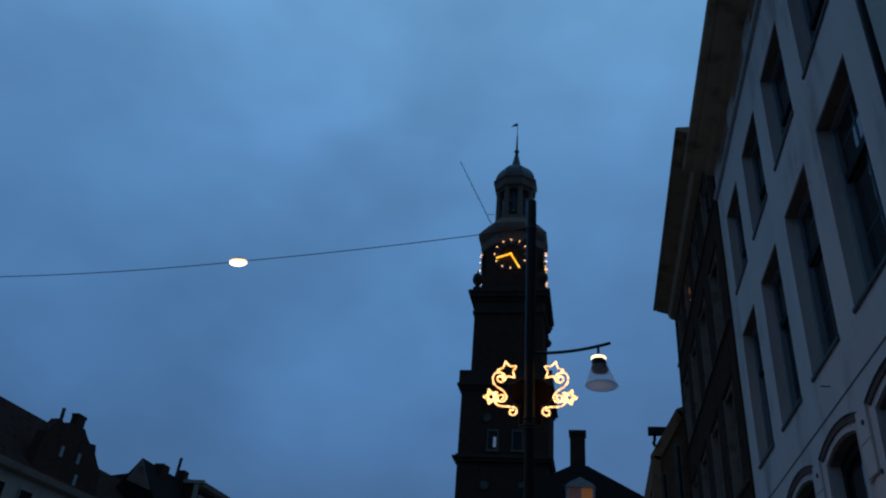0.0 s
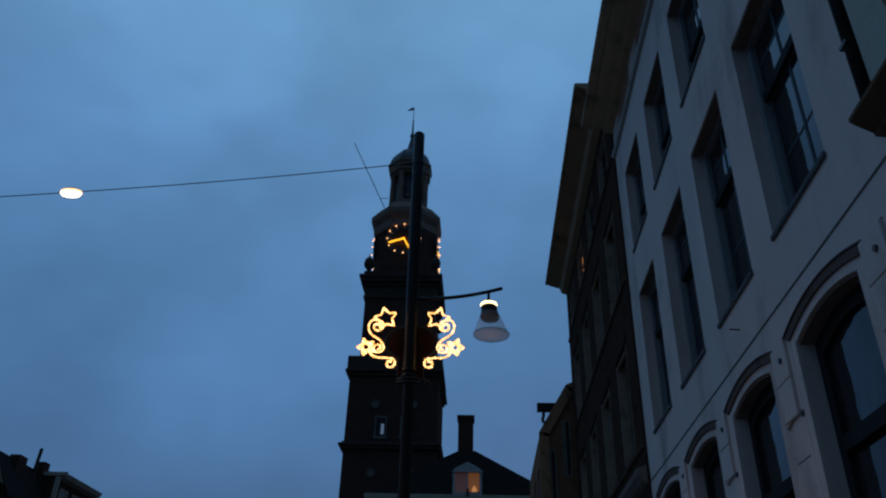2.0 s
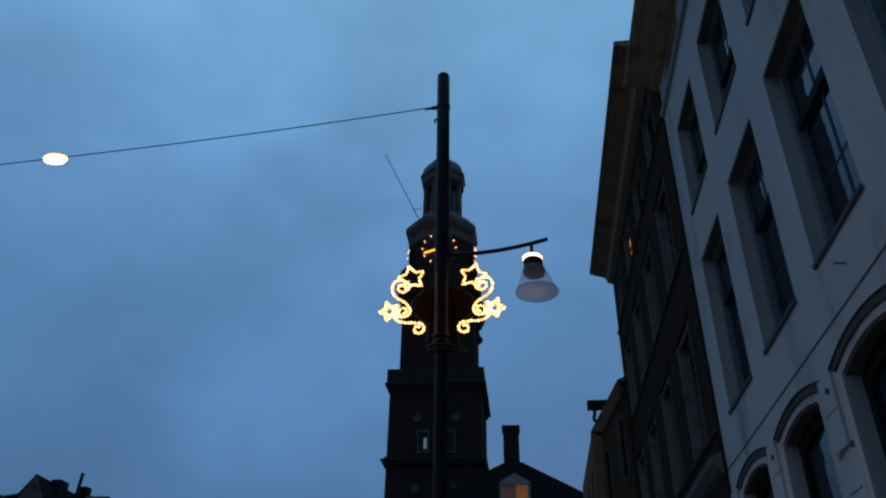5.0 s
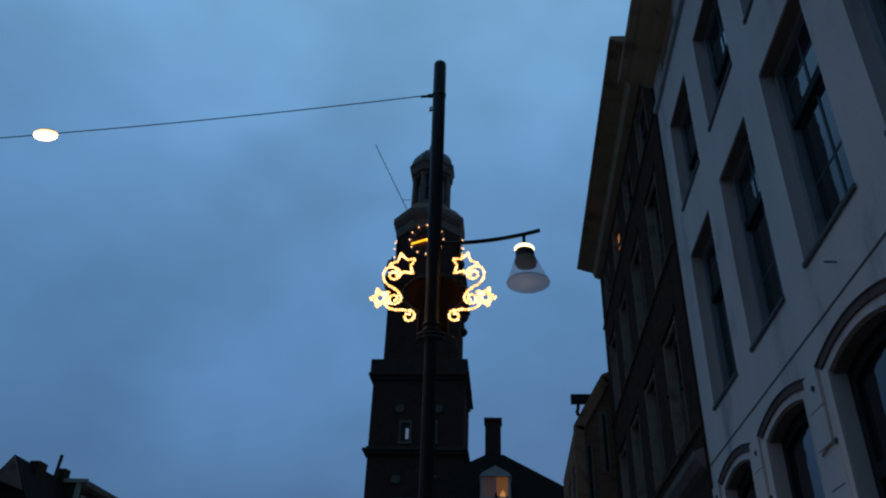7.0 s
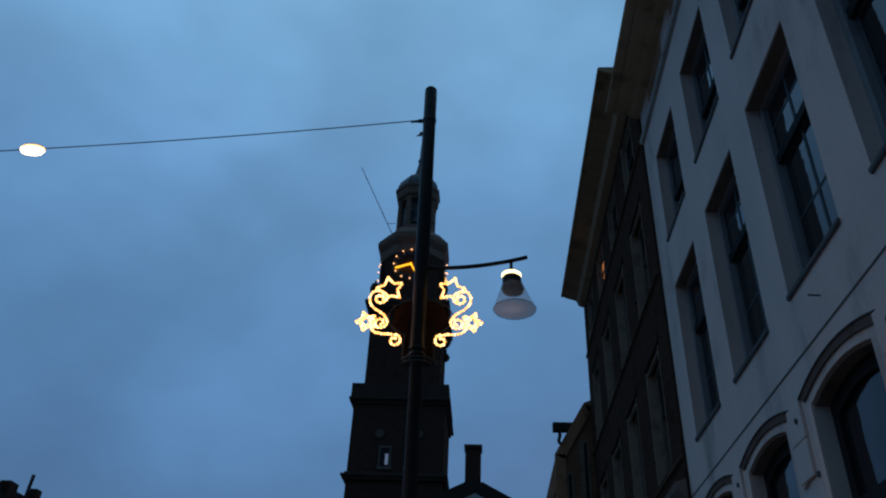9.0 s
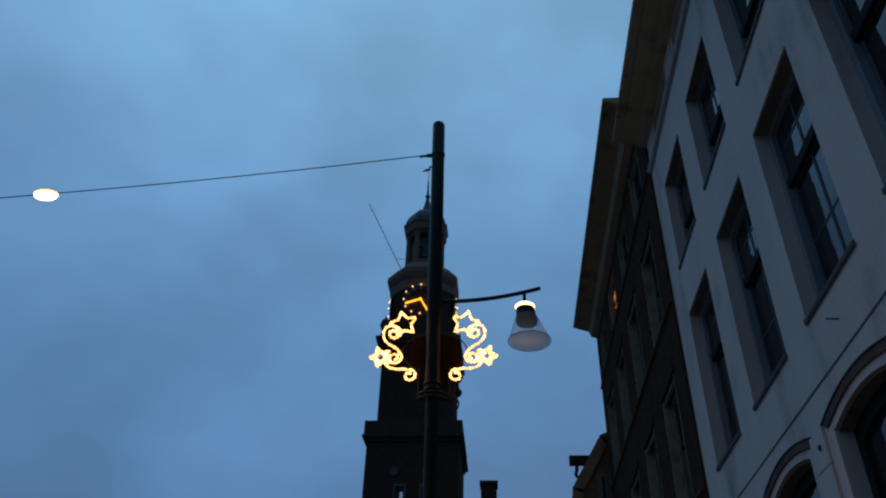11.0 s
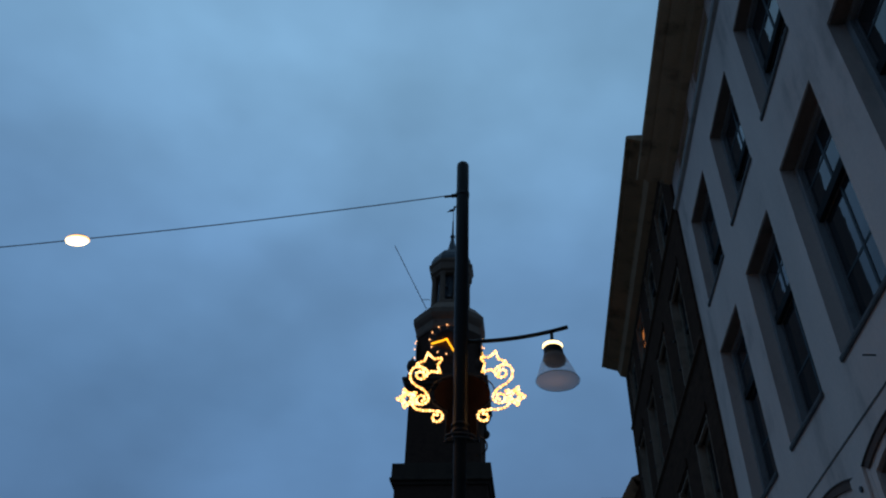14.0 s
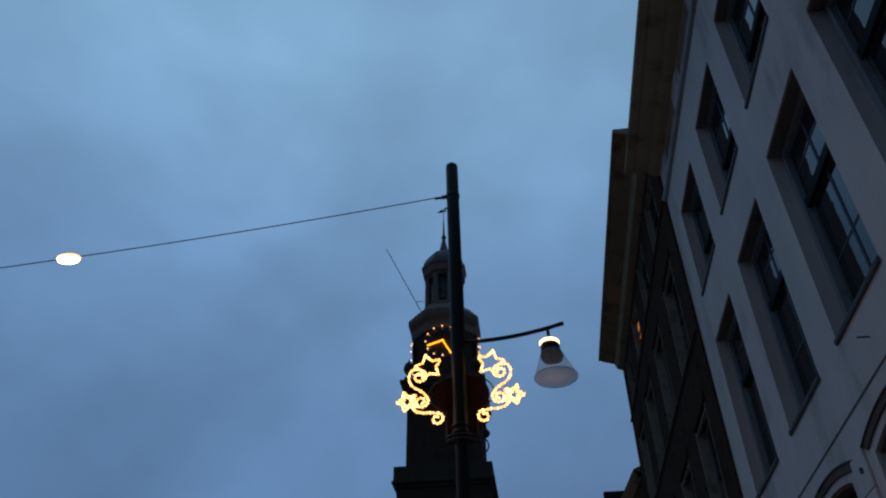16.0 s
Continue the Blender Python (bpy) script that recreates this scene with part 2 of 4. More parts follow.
DOTGLOW = glowing("orange_hour_light", (1.0, 0.50, 0.22), 2.6)
ROOMGLOW = glowing("lit_room", (1.0, 0.38, 0.13), 0.085)
ROOMLAMP = glowing("room_lamp_glow", (1.0, 0.46, 0.16), 0.40)
CURTAINGLOW = glowing("lit_curtain", (0.62, 0.30, 0.24), 0.03)
SPOTGLOW = glowing("lit_window_spot", (1.0, 0.34, 0.08), 0.40)
REVEAL = surface("pale_brown_jamb_paint", (0.50, 0.375, 0.295), 0.8, vary=0.25, scale=3, spec=0.12)


# ---------------------------------------------------------------- building helpers
class Shape:
    """Collects plain solids into one mesh."""

    def __init__(self):
        self.v, self.f = [], []

    def add(self, verts, faces):
        k = len(self.v)
        self.v += [tuple(p) for p in verts]
        self.f += [tuple(i + k for i in f) for f in faces]
        return self

    def box(self, x0, x1, y0, y1, z0, z1):
        return self.add([(x, y, z) for x in (x0, x1) for y in (y0, y1) for z in (z0, z1)],
                        [(0, 1, 3, 2), (4, 6, 7, 5), (0, 4, 5, 1), (2, 3, 7, 6), (0, 2, 6, 4), (1, 5, 7, 3)])

    def prism(self, loop, offset):
        """A closed loop of points, pushed along an offset."""
        n, o = len(loop), Vector(offset)
        pts = [Vector(p) for p in loop]
        return self.add(pts + [p + o for p in pts],
                        [tuple(reversed(range(n))), tuple(range(n, 2 * n))] + [(i, (i + 1) % n, n + (i + 1) % n, n + i) for i in range(n)])

    def tube(self, points, radius, n=8, close=True):
        """A round bar along points; radius is one number or one for each point."""
        pts = [Vector(p) for p in points]
        rad = radius if isinstance(radius, (list, tuple)) else [radius] * len(pts)
        k, verts, faces = len(pts), [], []
        for i, p in enumerate(pts):
            d = (pts[min(i + 1, k - 1)] - pts[max(i - 1, 0)]).normalized()
            side = d.cross(Vector((0, 0, 1)) if abs(d.z) < 0.9 else Vector((0, 1, 0))).normalized()
            up = side.cross(d)
            verts += [p + rad[i] * (math.cos(a) * side + math.sin(a) * up) for a in (2 * math.pi * j / n for j in range(n))]
        for i in range(k - 1):
            faces += [(i * n + j, i * n + (j + 1) % n, (i + 1) * n + (j + 1) % n, (i + 1) * n + j) for j in range(n)]
        if close:
            faces += [tuple(reversed(range(n))), tuple(range((k - 1) * n, k * n))]
        return self.add(verts, faces)

    def lathe(self, profile, centre, n=24, turn=0.0, close=True):
        """Rings of (radius, height) round an upright axis."""
        cx, cy, cz = centre
        verts, faces, k = [], [], len(profile)
        for r, h in profile:
            verts += [(cx + r * math.cos(a), cy + r * math.sin(a), cz + h) for a in (turn + 2 * math.pi * j / n for j in range(n))]
        for i in range(k - 1):
            faces += [(i * n + j, i * n + (j + 1) % n, (i + 1) * n + (j + 1) % n, (i + 1) * n + j) for j in range(n)]
        if close:
            faces += [tuple(reversed(range(n))), tuple(range((k - 1) * n, k * n))]
        return self.add(verts, faces)

    def ring(self, r0, r1, front, depth, n=24, cx=0.0, cz=0.0):
        """A flat upright ring that faces -y."""
        verts = []
        for i in range(n):
            a = 2 * math.pi * i / n
            verts += [(cx + r * math.sin(a), y, cz + r * math.cos(a)) for r, y in ((r0, front), (r1, front), (r1, front + depth), (r0, front + depth))]
        faces = [(4 * i + k, 4 * ((i + 1) % n) + k, 4 * ((i + 1) % n) + (k + 1) % 4, 4 * i + (k + 1) % 4) for i in range(n) for k in range(4)]
        return self.add(verts, faces)

    def ball(self, centre, r, n=6, m=4):
        prof = [(r * math.sin(math.pi * i / m) + 1e-4, -r * math.cos(math.pi * i / m)) for i in range(m + 1)]
        return self.lathe(prof, centre, n)

    def profile_y(self, profile, y0, y1):
        """A moulding: an (x, z) outline pushed along the street."""
        return self.prism([(x, y0, z) for x, z in profile], (0, y1 - y0, 0))

    def mesh(self, name, material, smooth=False):
        me = bpy.data.meshes.new(name)
        me.from_pydata(self.v, [], self.f)
        bm = bmesh.new()
        bm.from_mesh(me)
        bmesh.ops.recalc_face_normals(bm, faces=bm.faces)
        bm.to_mesh(me)
        bm.free()
        me.materials.append(material)
        if smooth:
            me.polygons.foreach_set("use_smooth", [True] * len(me.polygons))
        return me


def thing(name, base, label, category, group="", kind=""):
    ob = new(name)
    ob.empty_display_size = 0.2
    ob.location = base
    return tagged(ob, label, category, group, kind)


def part(name, data, parent, label="", at=None, bevel=0.0):
    """A mesh under a thing or under a part. Built in world places, unless at gives its own place under the parent."""
    ob = new(name, data)
    ob.parent = parent
    if at is not None:
        ob.location = at
    elif parent.type == "EMPTY":
        ob.location = -parent.location
    if bevel:
        mod = ob.modifiers.new("edge", "BEVEL")
        mod.width, mod.segments, mod.limit_method = bevel, 2, "ANGLE"
    return tagged(ob, label)


def facade(x0, x1, y0, y1, z0, z1, openings):
    """A wall slab along the street with real openings (y0, y1, z0, z1, rise of the arched head)."""
    s = Shape()
    ys = sorted({y0, y1, *(o[0] for o in openings), *(o[1] for o in openings)})
    zs = sorted({z0, z1, *(o[2] for o in openings), *(o[3] for o in openings)})
    for a, b in zip(ys, ys[1:]):
        run = None
        for c, d in zip(zs, zs[1:]):
            solid = not any(o[0] <= (a + b) / 2 <= o[1] and o[2] <= (c + d) / 2 <= o[3] for o in openings)
            if solid and run is None:
                run = c
            if not solid and run is not None:
                s.box(x0, x1, a, b, run, c)
                run = None
        if run is not None:
            s.box(x0, x1, a, b, run, zs[-1])
    for oy0, oy1, oz0, oz1, *more in openings:
        if more and more[0] > 0:
            rise, n, c, half = more[0], 16, (oy0 + oy1) / 2, (oy1 - oy0) / 2
            arc = [(oy0 + (oy1 - oy0) * i / n, oz1 - rise * ((((oy0 + (oy1 - oy0) * i / n - c) / half) ** 2))) for i in range(n + 1)]
            for (ya, za), (yb, zb) in zip(arc, arc[1:]):
                s.prism([(x0, ya, za), (x0, yb, zb), (x0, yb, oz1), (x0, ya, oz1)], (x1 - x0, 0, 0))
    return s


def window_kit(width, height, transom, cols, rows_low, rows_up, frame_mat, sash_mat, sill=True, depth=0.22, f=0.085):
    """Meshes of one sash window, its origin at the middle of the opening's foot, facing -x: frame, sashes, bars, pane, sill."""
    w = width / 2
    fr = Shape()
    for ya, yb in ((-w, -w + f), (w - f, w)):
        fr.box(depth - 0.03, depth + 0.13, ya, yb, 0, height)
    fr.box(depth - 0.03, depth + 0.13, -w + f, w - f, 0, 0.07)
    fr.box(depth - 0.03, depth + 0.13, -w + f, w - f, height - f, height)
    # the meeting rail and the stiles of the two sashes
    sa = Shape()
    mr = Shape().box(depth - 0.004, depth + 0.09, -w + f, w - f, transom - 0.055, transom + 0.055)
    for low, high, off, foot, top in ((0.07, transom - 0.055, 0.05, 0.06, 0.012), (transom + 0.055, height - f, 0.01, 0.012, 0.05)):
        for ya, yb in ((-w + f, -w + f + 0.05), (w - f - 0.05, w - f)):
            sa.box(depth + off, depth + off + 0.05, ya, yb, low, high)
        sa.box(depth + off, depth + off + 0.05, -w + f + 0.05, w - f - 0.05, low, low + foot)
        sa.box(depth + off, depth + off + 0.05, -w + f + 0.05, w - f - 0.05, high - top, high)
    bars = []
    for i in range(1, cols):
        y = -w + f + (2 * w - 2 * f) * i / cols
        bars.append(Shape().box(depth + 0.055, depth + 0.09, y - 0.024, y + 0.024, 0.13, transom - 0.06))
        bars.append(Shape().box(depth + 0.015, depth + 0.05, y - 0.024, y + 0.024, transom + 0.06, height - f - 0.05))
    for count, low, high, off in ((rows_low, 0.07, transom - 0.06, 0.055), (rows_up, transom + 0.06, height - f, 0.015)):
        for i in range(1, count):
            z = low + (high - low) * i / count
            bars.append(Shape().box(depth + off + 0.002, depth + off + 0.033, -w + f + 0.05, w - f - 0.05, z - 0.016, z + 0.016))
    pa = Shape().box(depth + 0.062, depth + 0.070, -w + f + 0.02, w - f - 0.02, 0.09, transom)
    pb = Shape().box(depth + 0.022, depth + 0.030, -w + f + 0.02, w - f - 0.02, transom, height - f - 0.02)
    kit = [("glazing_bar", bar.mesh("glazing_bar", TEAL)) for bar in bars]
    kit += [("sash", sa.mesh("sash", sash_mat)), ("meeting_rail", mr.mesh("meeting_rail", SASH)), ("pane", pa.mesh("pane", GLASS)), ("pane", pb.mesh("pane", GLASS))]
    if sill:
        si = Shape().prism([(-0.026, -w - 0.01, -0.036), (depth + 0.1, -w - 0.01, -0.036), (depth + 0.1, -w - 0.01, 0.05), (-0.026, -w - 0.01, 0.0)], (0, 2 * w + 0.02, 0))
        kit.append(("sill", si.mesh("sill", BLUESTONE)))
        dr_ = Shape().box(-0.022, 0.01, -w - 0.01, w + 0.01, -0.050, -0.037)
        kit.append(("drip", dr_.mesh("drip", BLUESTONE)))
    return fr.mesh("window", frame_mat), kit


def place_window(house, kit, at, label=""):
    frame_mesh, pieces = kit
    win = part("window", frame_mesh, house, label, Vector(at) - house.location)
    for kind, data in pieces:
        part(kind, data, win, at=(0, 0, 0))
    return win


# ---------------------------------------------------------------- ground
ground = new("ground", Shape().box(-900, 900, -900, 900, -0.4, 0.0).mesh("ground", PAVING))
tagged(ground, "grey-brown clinker paving of the town square", "ground", kind="structure")
pavement = new("pavement", Shape().box(0.9, 2.30, -12, 34, 0.002, 0.11).mesh("pavement", ROUNDEL))
tagged(pavement, "raised stone pavement along the house fronts", "pavement", kind="structure")

# ---------------------------------------------------------------- white plastered house
FX = 2.31
WY0, WY1 = 7.50, 16.36
COLS = [8.96, 10.95, 12.95, 14.98]
ARCHES = [8.95, 10.98, 13.01, 15.04]
white = thing("white_townhouse", (FX, 11.9, 0), "white plastered townhouse with arched ground floor windows and a brown cornice", "house")
opens = []
for c in COLS:
    opens += [(c - 0.66, c + 0.66, 5.61, 8.13), (c - 0.66, c + 0.66, 9.03, 10.82)]
    opens += [(c - 0.64, c + 0.64, 11.93, 12.40)]
opens += [(c - 0.66, c + 0.66, 1.35, 4.60, 0.11) for c in ARCHES]
part("wall", facade(FX, FX + 0.45, WY0, WY1, 0, 12.45, opens).mesh("wall", PLASTER), white)
# walls coloured black in place of the darkness indoors
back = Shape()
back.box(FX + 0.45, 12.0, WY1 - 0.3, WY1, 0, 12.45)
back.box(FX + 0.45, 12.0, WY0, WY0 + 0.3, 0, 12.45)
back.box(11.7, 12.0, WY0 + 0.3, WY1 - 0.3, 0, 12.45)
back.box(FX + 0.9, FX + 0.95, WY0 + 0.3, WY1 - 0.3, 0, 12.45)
part("inner_wall", back.mesh("inner_wall", BLACK), white, "black walls standing in for the darkness of the rooms behind the panes")
part("roof", Shape().prism([(1.95, WY0, 12.90), (12.3, WY0, 12.90), (7.0, WY0, 17.2)], (0, WY1 - WY0, 0)).mesh("roof", TILE), white, "dark tiled roof")
# the cornice: bed moulding, frieze with little attic openings, broad boarded eave
co = Shape()
co.profile_y([(2.31, 12.42), (2.16, 12.46), (2.08, 12.54), (1.82, 12.56), (1.82, 12.60), (1.655, 12.60), (1.635, 12.64), (1.665, 12.68), (1.675, 12.80), (1.695, 12.84), (1.705, 12.90), (2.6, 12.90), (2.6, 12.45), (2.31, 12.45)], WY0, WY1 + 0.03)
part("cornice", co.mesh("cornice", SOFFIT), white, "brown painted wooden cornice", bevel=0.006)
mo = Shape().profile_y([(2.308, 11.72), (2.25, 11.74), (2.23, 11.79), (2.27, 11.84), (2.308, 11.84)], WY0, WY1)
part("moulding", mo.mesh("moulding", TRIM), white)
part("wall_end", Shape().box(FX, FX + 0.45, 6.41, WY0, 0, 5.13).mesh("wall_end", PLASTER), white, "plaster running on under the neighbour's shop cornice")
for c in COLS:
    part("frieze_panel", Shape().box(2.36, 2.40, c - 0.64, c + 0.64, 11.93, 12.40).mesh("frieze_panel", SOFFIT), white, "dark recessed attic panel")
for i in range(len(COLS) + 1):
    y = (COLS[0] + 2.01 * (i - 0.5))
    if WY0 < y - 0.1 and y + 0.1 < WY1:
        br = Shape().box(2.292, 2.311, y - 0.27, y + 0.27, 11.90, 12.41)
        part("frieze_block", br.mesh("frieze_block", PLASTER), white, bevel=0.004)
# thin dark strip stands in for the shade inside a narrow gap
st = Shape().profile_y([(2.309, 4.966), (2.303, 4.967), (2.303, 4.985), (2.309, 4.986)], 6.42, WY1)
part("groove_shade", st.mesh("groove_shade", GROOVE), white, "dark line along the plaster, painted shade of a narrow gap")
kit_first = window_kit(1.32, 2.52, 1.68, 2, 2, 2, FRAME, SASHPALE, depth=0.19)
kit_second = window_kit(1.32, 1.79, 0.80, 2, 1, 2, FRAME, SASHPALE, depth=0.19)
for c in COLS:
    for kit, z, top, words in ((kit_first, 5.61, 8.13, "tall sash window with dark glass"), (kit_second, 9.03, 10.82, "low sash window with dark glass")):
        win = place_window(white, kit, (FX, c, z), words)
        lining = Shape().box(0.012, 0.158, -0.655, 0.655, top - z - 0.022, top - z - 0.003)
        part("head_board", lining.mesh("head_board", BOARD), win, "brown painted board under the head", at=(0, 0, 0))


def segment(c, half, spring, rise, n=20):
    """Points of a segmental arch from its near to its far end, as (y, z)."""
    return [(c + half * u, spring + rise * (1 - u * u)) for u in (-1 + 2 * i / n for i in range(n + 1))]


def arched_window(house, c, foot):
    """A tall window with a segmental head, deep in its opening: frame, transom, panes, sill, soffit board."""
    front, back_ = FX + 0.145, FX + 0.24
    outer, inner = segment(c, 0.658, 4.488, 0.108), segment(c, 0.545, 4.335, 0.105)
    ring = [(c - 0.658, foot)] + outer + [(c + 0.658, foot), (c + 0.545, foot)] + inner[::-1] + [(c - 0.545, foot)]
    fr = Shape().prism([(front, y, z) for y, z in ring], (back_ - front, 0, 0))
    fr.box(front, back_, c - 0.545, c + 0.545, foot, foot + 0.1)
    win = part("window", fr.mesh("window", SASH), house, "deep arched ground floor window with dark frame")
    nil = (0, 0, 0)
    part("transom", Shape().box(front - 0.02, back_, c - 0.545, c + 0.545, 3.47, 3.60).mesh("transom", SASH), win, at=nil)
    part("pane", Shape().box(front + 0.045, front + 0.053, c - 0.55, c + 0.55, foot + 0.09, 3.48).mesh("pane", GLASS), win, at=nil)
    head = [(front + 0.04, y, z + 0.01) for y, z in inner] + [(front + 0.04, c + 0.55, 3.59), (front + 0.04, c - 0.55, 3.59)]
    part("pane", Shape().prism(head, (0.008, 0, 0)).mesh("pane", GLASS), win, at=nil)
    arc = [(y, z - 0.002) for y, z in outer] + [(y, z - 0.020) for y, z in outer[::-1]]
    board = Shape().prism([(FX + 0.015, y, z) for y, z in arc], (0.128, 0, 0))
    part("soffit_board", board.mesh("soffit_board", BOARD), win, "brown painted board under the arch", at=nil)
    sill = Shape().prism([(FX - 0.04, c - 0.67, foot - 0.12), (front, c - 0.67, foot - 0.12), (front, c - 0.67, foot + 0.03), (FX - 0.04, c - 0.67, foot - 0.02)], (0, 1.34, 0))
    part("sill", sill.mesh("sill", BLUESTONE), win, at=nil)


for c in ARCHES:
    arched_window(white, c, 1.35)
    # a flat plaster archivolt, and a thin brown hood over it
    for half0, z0, h0, half1, z1, h1, proud, mat, nm in ((0.665, 4.493, 0.109, 0.778, 4.556, 0.124, 0.012, PLASTER, "archivolt"), (0.778, 4.556, 0.126, 0.868, 4.618, 0.142, 0.032, HOOD, "hood_mould")):
        loop = segment(c, half0, z0, h0) + segment(c, half1, z1, h1)[::-1]
        band = Shape().prism([(FX - proud, y, z) for y, z in loop], (proud + 0.002, 0, 0))
        part(nm, band.mesh(nm, mat), white)
    lip = [(FX - 0.038, y, z + 0.006) for y, z in segment(c, 0.872, 4.616, 0.143)]
    part("hood_fillet", Shape().tube(lip, 0.009, 6).mesh("hood_fillet", GROOVE), white)
    for sgn in (-1, 1):
        jamb = Shape().box(FX - 0.020, FX + 0.001, *sorted((c + sgn * 0.664, c + sgn * 0.772)), 1.30, 4.545)
        part("jamb", jamb.mesh("jamb", PLASTER), white, bevel=0.006)
# piers between the arches: a console of two blocks that ends in a point, coursed plaster below, wall anchors
for y in [ARCHES[0] - 1.015] + [c + 1.015 for c in ARCHES]:
    if y - 0.26 > WY0 and y + 0.2 < WY1:
        for z0, z1 in ((4.258, 4.612), (3.902, 4.248)):
            con = Shape().prism([(FX - 0.020, y - 0.155, z0), (FX - 0.020, y + 0.195, z0), (FX - 0.020, y + 0.195, z1), (FX - 0.020, y - 0.155, z1)], (-0.030, 0, 0))
            part("console_block", con.mesh("console_block", PLASTER), white, bevel=0.007)
        tip = Shape().prism([(FX - 0.020, y + 0.05, 3.893), (FX - 0.020, y + 0.195, 3.893), (FX - 0.020, y + 0.165, 3.862)], (-0.026, 0, 0))
        part("console_tip", tip.mesh("console_tip", PLASTER), white)
        part("pier", Shape().box(FX - 0.0195, FX + 0.001, y - 0.241, y + 0.241, 0.15, 4.615).mesh("pier", PLASTER), white)
        for z in (3.535, 3.175, 2.815, 2.455):
            joint = Shape().box(FX - 0.0215, FX - 0.018, y - 0.165, y + 0.145, z - 0.006, z + 0.006)
            part("joint", joint.mesh("joint", GROOVE), white)
        part("top_joint", Shape().box(FX - 0.023, FX + 0.001, y - 0.15, y + 0.15, 4.616, 4.634).mesh("top_joint", GROOVE), white)
        for dy, dz, proud in ((-0.03, 4.45, 0.050), (-0.20, 3.895, 0.020)):
            hole = Shape().tube([(FX - proud, y + dy, dz), (FX - proud - 0.016, y + dy, dz)], 0.028, 10)
            part("wall_anchor", hole.mesh("wall_anchor", BLACK), white, "small black iron wall anchor")
mk = Shape().tube([(FX + 0.01, 10.97, 5.25), (FX - 0.11, 10.965, 5.252)], 0.008, 6)
part("hook", mk.mesh("hook", BLACK), white)

# ---------------------------------------------------------------- neighbour nearer the walk
near = thing("cream_townhouse", (2.2, 2.0, 0), "cream townhouse with a dark wooden shop cornice", "house")
nop = [(6.40, 7.30, 0.0, 4.93)] + [(1.6 + 2.1 * k, 2.7 + 2.1 * k, 5.75, 8.0) for k in range(-4, 3)] + [(1.6 + 2.1 * k, 2.7 + 2.1 * k, 9.2, 11.0) for k in range(-4, 3)]
part("wall", facade(2.22, 2.6, -8.0, 7.30, 0, 11.9, nop).mesh("wall", CREAM), near)
# black blocks give the rooms their darkness by colour alone
part("inner_wall", Shape().box(2.9, 12.0, -8.0, 6.40, 0, 11.9).box(2.9, 12.0, 6.40, 7.30, 4.93, 11.9).mesh("inner_wall", BLACK), near, "black block standing in for the darkness of the rooms")
kit_near = window_kit(1.1, 2.25, 1.4, 2, 2, 1, FRAME, SASH, sill=False)
kit_near2 = window_kit(1.1, 1.8, 1.0, 2, 1, 1, FRAME, SASH, sill=False)
for k in range(-4, 3):
    place_window(near, kit_near, (2.22, 2.15 + 2.1 * k, 5.75))
    place_window(near, kit_near2, (2.22, 2.15 + 2.1 * k, 9.2))
part("roof", Shape().prism([(1.9, -8, 12.3), (12.0, -8, 12.3), (7.0, -8, 16.0)], (0, 15.3, 0)).mesh("roof", TILE), near)
part("cornice", Shape().profile_y([(2.22, 11.85), (2.0, 11.95), (1.85, 12.1), (1.8, 12.3), (2.6, 12.3), (2.6, 11.9)], -8, 7.30).mesh("cornice", SOFFIT), near)
sc = Shape().profile_y([(2.22, 4.93), (2.12, 4.94), (2.11, 4.97), (2.01, 5.035), (1.975, 5.065), (1.975, 5.095), (2.22, 5.20)], -8, 7.28)
part("shop_cornice", sc.mesh("shop_cornice", DARKWOOD), near, "dark brown wooden shopfront cornice")
dp = Shape().tube([(2.24, 7.41, 5.15), (2.24, 7.41, 12.2)], 0.055, 10)
drain = thing("downpipe", (2.24, 7.41, 5.15), "dark grey rainwater downpipe between two house fronts", "downpipe")
part("pipe", dp.mesh("pipe", BLACK, True), drain)
# the gap's shade is a solid black fill
part("gap_shade", Shape().box(2.33, 2.60, 7.305, 7.495, 5.15, 12.2).mesh("gap_shade", BLACK), drain, "black fill standing for the shade in the gap behind the pipe")
for z in (5.9, 9.0):
    part("bracket", Shape().box(2.175, 2.335, 7.355, 7.465, z, z + 0.03).mesh("bracket", BLACK), drain)

# ---------------------------------------------------------------- dark brick house beyond
DX, DY0, DY1 = 2.265, 16.37, 26.0
dark = thing("dark_brick_house", (DX, 21, 0), "dark brown brick house with tall windows and broad wooden cornice", "house")
DC = [17.67, 19.97, 22.27, 24.55]
dop = []
for c in DC:
    dop += [(c - 0.58, c + 0.58, 5.70, 7.80, 0.05), (c - 0.58, c + 0.58, 8.92, 10.92, 0.05), (c - 0.58, c + 0.58, 11.90, 13.22)]
part("wall", facade(DX, DX + 0.4, DY0, DY1, 0, 13.5, dop).mesh("wall", DARKBRICK), dark)
# indoor darkness is the black colour of this block
part("inner_wall", Shape().box(DX + 0.8, 12.0, DY0, DY1, 0, 13.5).mesh("inner_wall", BLACK), dark, "black block standing in for the darkness of the rooms")
part("roof", Shape().prism([(2.15, DY0, 13.89), (12.3, DY0, 13.89), (7.0, DY0, 17.4)], (0, DY1 - DY0, 0)).mesh("roof", TILE), dark)
dc = Shape().profile_y([(DX, 13.42), (2.09, 13.48), (2.02, 13.66), (1.68, 13.765), (1.68, 13.785), (1.565, 13.80), (1.565, 13.865), (1.585, 13.885), (1.60, 13.895), (2.7, 13.895), (2.7, 13.48), (DX, 13.48)], DY0, DY1 - 0.15)
